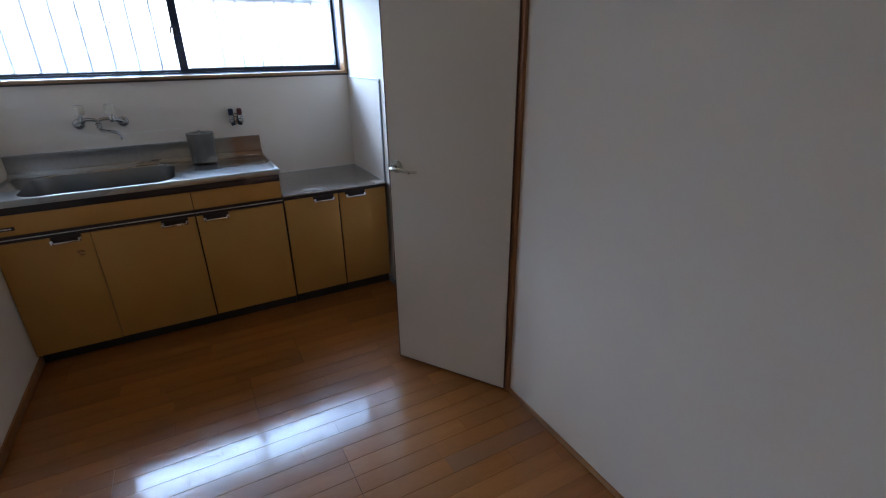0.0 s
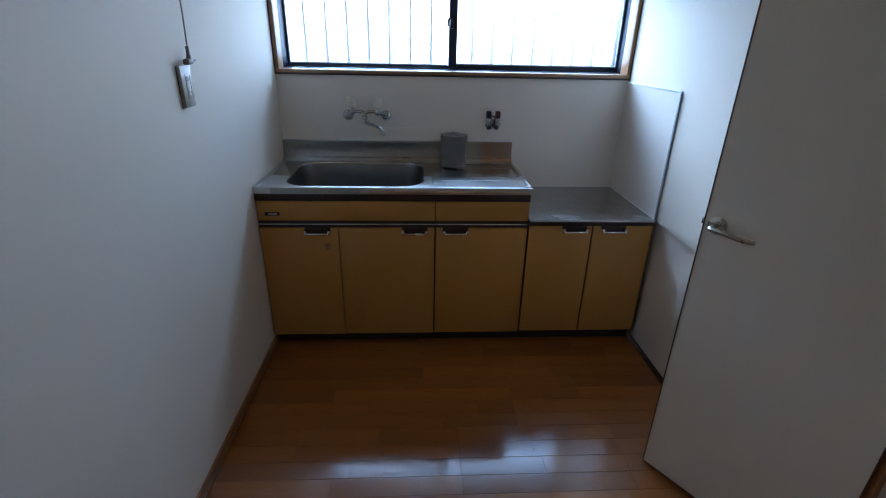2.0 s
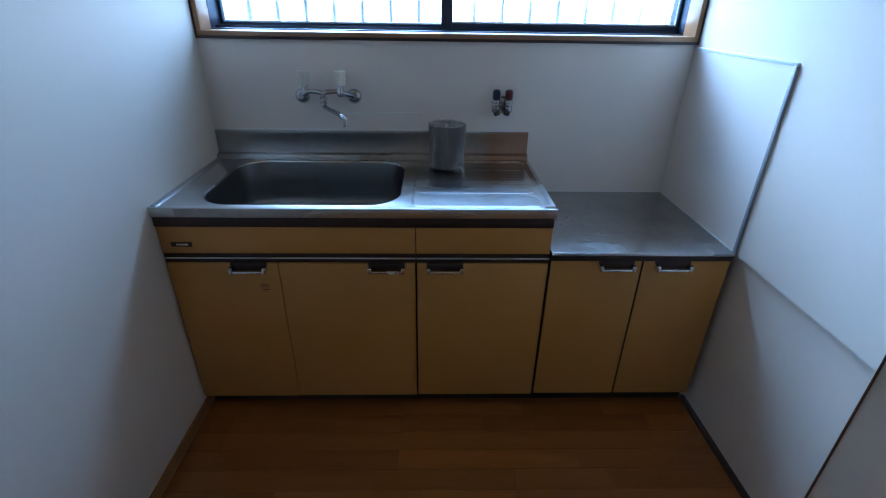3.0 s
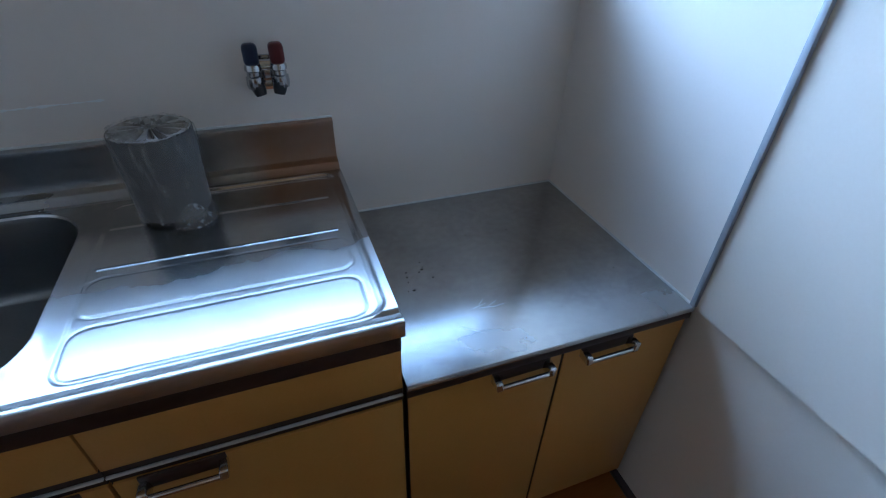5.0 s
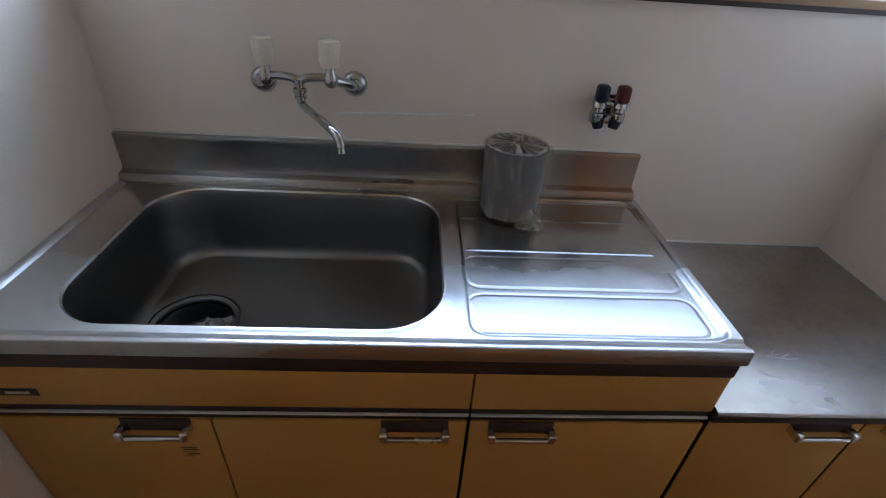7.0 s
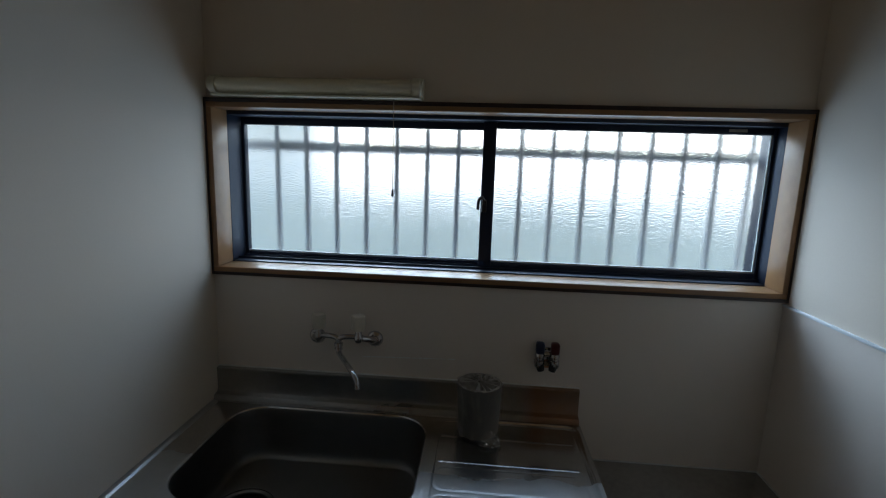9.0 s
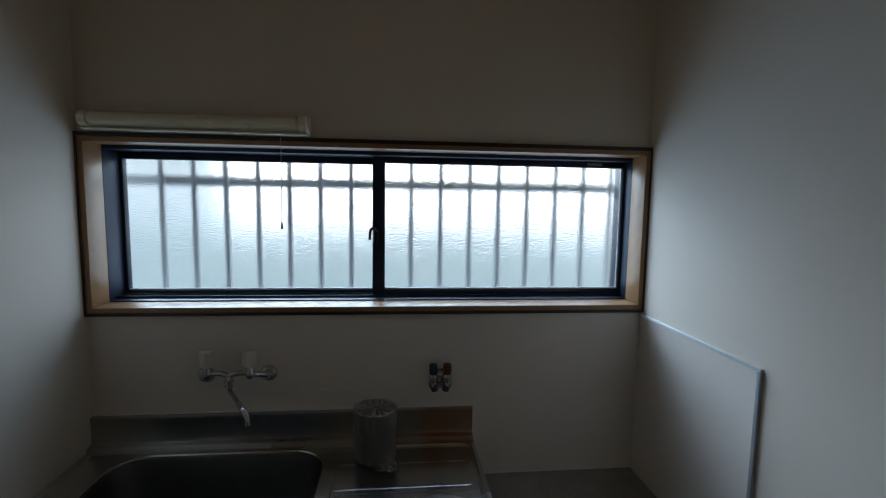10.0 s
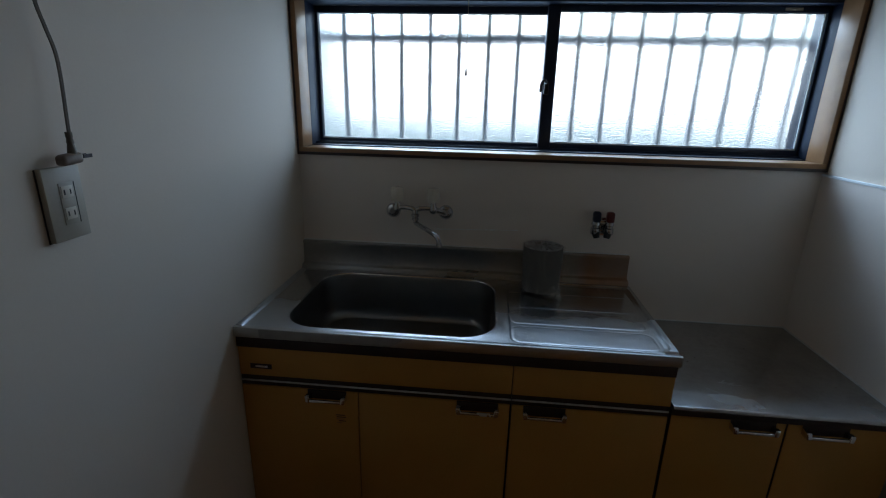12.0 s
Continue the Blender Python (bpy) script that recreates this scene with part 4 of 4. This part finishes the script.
for r, z in ((0.054, 0.0005), (0.066, 0.002), (0.068, 0.012), (0.0685, 0.06), (0.0705, 0.11), (0.0715, 0.145), (0.069, 0.157), (0.062, 0.1615)):
    row = []
    for k in range(sides):
        a = 2 * math.pi * k / sides
        w = noise.noise(Vector((math.cos(a) * 2.2, math.sin(a) * 2.2, z * 9))) * 0.0028 + noise.noise(Vector((math.cos(a) * 9, math.sin(a) * 9, z * 12))) * 0.0016
        loose = math.exp(-((a - radians(312)) / 0.55) ** 2)
        w += loose * (0.009 + 0.005 * math.sin(15 * a + z * 22))
        row.append(bm.verts.new(((r + w) * math.cos(a), (r + w) * math.sin(a), z + (w if z > 0.15 else 0))))
    rings.append(row)
bridge(bm, rings)
film = part("film", bm, FILM, roll, "crinkled clear plastic film")
bm = bmesh.new()
cols = []
for i in range(15):
    u = i / 14
    a = radians(-88 + 58 * u)
    col = []
    for j in range(7):
        w = j / 6
        r = 0.062 + (0.020 + 0.022 * math.sin(math.pi * u) ** 0.7) * w
        k = noise.noise(Vector((u * 5, w * 3, 2.0))) * 0.007
        col.append(bm.verts.new((r * math.cos(a), r * math.sin(a), 0.0025 + max(0.0, 0.030 * (1 - w) ** 2 * math.sin(math.pi * u) + 0.6 * abs(k)))))
    cols.append(col)
for i in range(14):
    for j in range(6):
        bm.faces.new((cols[i][j], cols[i + 1][j], cols[i + 1][j + 1], cols[i][j + 1]))
part("film_tail", bm, FOLDED_FILM, roll, "crumpled film tail at the foot")
rs = random.Random(8)
slots = [(2 * math.pi * (k + rs.uniform(-0.3, 0.3)) / 17, rs.uniform(0.07, 0.17), rs.uniform(0.010, 0.026), rs.uniform(0.048, 0.062)) for k in range(17)]
bm = bmesh.new()
rings = []
for r in (0.065, 0.062, 0.057, 0.050, 0.042, 0.034, 0.026, 0.018, 0.011, 0.006):
    row = []
    for k in range(144):
        a = 2 * math.pi * k / 144
        dip = 0.0
        for c, w, r0, r1 in slots:
            d = abs((a - c + math.pi) % (2 * math.pi) - math.pi)
            if r0 < r < r1 and d < w:
                dip = max(dip, 1 - (d / w) ** 2)
        lift = 0.0016 * noise.noise(Vector((math.cos(a) * 5, math.sin(a) * 5, r * 60)))
        row.append(bm.verts.new((r * math.cos(a), r * math.sin(a), 0.1575 + 0.003 * (1 - r / 0.065) + lift - 0.022 * dip)))
    rings.append(row)
bridge(bm, rings)
bm.faces.new(rings[-1])
part("film_end", bm, PALE_FILM, roll, "greyish film end gathered in radial pleats")
bm = tube(bmesh.new(), smooth_path([Vector((-0.004, 0.022, 0.163)), Vector((0.0, 0.010, 0.169)), Vector((0.0, 0.0, 0.163)), Vector((-0.002, -0.010, 0.164))], 6), 0.0048, 8, 0.6)
part("film_knot", bm, PALE_FILM, roll, "whitish gathered film knot")


# ---- wall sockets and the hanging cord ----
def socket_plate(y0, y1, z0, z1, jack):
    s = thing("wall_socket", "ivory double wall socket on a raised box" if not jack else "ivory double wall socket with a small dark jack", "socket", group="wall sockets", at=(0, (y0 + y1) / 2, (z0 + z1) / 2))
    inv = Matrix.Translation((0, -(y0 + y1) / 2, -(z0 + z1) / 2))

    def sp(name, bm, mat, label="", parent=None):
        p = part(name, bm, mat, s if parent is None else parent, label)
        if parent is None:
            p.matrix_parent_inverse = inv
        return p
    # Thin dark sheet past two edges, standing for the plate's shadow.
    sp("plate_shade", box(0.0, 0.0018, y0 - 0.0012, y1 - 0.004, z0 - 0.002, z1 - 0.001, 0.001), BROWN, "dark brown sheet standing for the plate's shadow")
    sp("plate", box(0.0018, 0.0125, y0, y1, z0, z1, 0.002), IVORY)
    yc, zc = (y0 + y1) / 2 + 0.002, (z0 + z1) / 2
    sp("module_frame", box(0.012, 0.0138, yc - 0.013, yc + 0.015, zc - 0.034, zc + 0.034, 0.0006), IVORY)
    for dz in (0.019, -0.016):
        o = sp("outlet", box(0.0135, 0.0152, yc - 0.0105, yc + 0.0105, zc + dz - 0.0095, zc + dz + 0.0095, 0.0006), OUTLET)
        for dy in (-0.0058, 0.0052):
            q = sp("slot", box(0.0150, 0.0156, yc + dy - 0.0011, yc + dy + 0.0011, zc + dz - 0.004, zc + dz + 0.004), BLACK, "dark slot", o)
            q.matrix_parent_inverse = Matrix.Identity(4)
    sp("module_gap", box(0.0136, 0.0142, yc + 0.0145, yc + 0.0158, zc - 0.034, zc + 0.034), BLACK, "dark module gap")
    if jack:
        sp("jack", box(0.0136, 0.0146, yc - 0.006, yc + 0.004, zc - 0.041, zc - 0.035), BLACK, "small dark jack")
    return s


socket_plate(-1.032, -0.963, 1.195, 1.313, False)
socket_plate(-2.005, -1.935, 1.193, 1.315, True)

plug_cord = thing("hanging_cord", "unplugged brown appliance cord with a flat plug hanging on the wall", "cord", at=(0.02, -0.972, 1.33))
cord_inv = Matrix.Translation((-0.02, 0.972, -1.33))
run = [(0.020, -0.977, 1.345), (0.021, -0.975, 1.39), (0.022, -0.972, 1.45), (0.023, -0.974, 1.485), (0.022, -0.982, 1.52), (0.021, -0.989, 1.555),
       (0.021, -0.990, 1.62), (0.023, -0.992, 1.70), (0.024, -0.996, 1.80), (0.020, -1.004, 1.89), (0.014, -1.013, 1.95), (0.009, -1.013, 2.10), (0.007, -1.011, 2.415)]
pts = smooth_path([Vector(p) for p in run], 6)
for dy in (-0.0015, 0.0015):
    p = part("cable", tube(bmesh.new(), [q + Vector((0, dy, 0)) for q in pts], 0.0017, 8), CORD, plug_cord, "twin brown cable")
    p.matrix_parent_inverse = cord_inv
p = part("strain_relief", lathe(bmesh.new(), [(0, 1.366), (0.0050, 1.366), (0.005, 1.358), (0.0044, 1.356), (0.0055, 1.350), (0.0048, 1.347), (0.006, 1.341), (0.007, 1.332), (0, 1.330)], pose(0.020, -0.977, 0), 14), CORD, plug_cord, "ribbed strain relief")
p.matrix_parent_inverse = cord_inv
bm = box(0.010, 0.029, -1.004, -0.964, 1.3165, 1.334, 0.006, 3)
for v in bm.verts:
    v.co.z -= 0.004 * max(0.0, (-0.985 - v.co.y) / 0.026)
p = part("plug", bm, PLUG, plug_cord, "brown flat plug body")
p.matrix_parent_inverse = cord_inv
for x in (0.0145, 0.0255):
    p = part("prong", box(x - 0.0009, x + 0.0009, -0.963, -0.946, 1.3235, 1.3295), BROWN, plug_cord, "dark metal prong")
    p.matrix_parent_inverse = cord_inv

# ---- floor planks ----
STRIP_W, GAP = 0.0757, 0.0011
cache = {}


def plank_mesh(length):
    key = round(length, 4)
    if key not in cache:
        b, w, h = 0.0004, STRIP_W - GAP, 0.010
        bm = bmesh.new()
        levels = []
        for inset, z in ((0, -h), (0, -b), (b, 0)):
            levels.append([bm.verts.new(c) for c in ((0, inset, z), (key, inset, z), (key, w - inset, z), (0, w - inset, z))])
        for lo, hi in zip(levels, levels[1:]):
            for k in range(4):
                bm.faces.new((lo[k], lo[(k + 1) % 4], hi[(k + 1) % 4], hi[k]))
        bm.faces.new(levels[-1])
        cache[key] = finish("plank", bm, PLANK, 0)
    return cache[key]


rs = random.Random(21)
first = -1.722
row = 0
y = first + STRIP_W * 23
joints = {}
while y > SOUTH - STRIP_W:
    index = round((first - y) / STRIP_W)
    board = math.floor(index / 4)
    if board not in joints:
        joints[board] = {-1: 0.364, 0: 1.107}.get(board, rs.choice((0.12, 0.364, 0.61, 0.86, 1.107, 1.35)))
    cuts = {0.0, FAR}
    for k in (-2, -1, 0, 1, 2):
        c = joints[board] + 1.818 * k
        x = c
        while x < c + 1.75 and x < FAR:
            if 0.03 < x < FAR - 0.03:
                cuts.add(round(x, 3))
            x += rs.choice((0.303, 0.4545, 0.606, 0.606))
    if index == 3:
        cuts = {c for c in cuts if c < 1.36 or c == FAR} | {1.42}
    cuts = sorted(cuts)
    y0 = max(y - STRIP_W, SOUTH)
    for a, b in zip(cuts, cuts[1:]):
        if b - a < 0.02:
            continue
        end = GAP if any(abs(b - joints[board] - 1.818 * k) < 0.004 for k in (-1, 0, 1)) else 0.0004
        ob = new("plank", plank_mesh(b - a - end))
        ob.location = (a, y - STRIP_W + GAP * 0.5, 0.0)
        ob.parent = floor
        if index == 3 and a > 1.4:
            ob.material_slots[0].link = "OBJECT"
            ob.material_slots[0].material = DARK_PLANK
    y -= STRIP_W
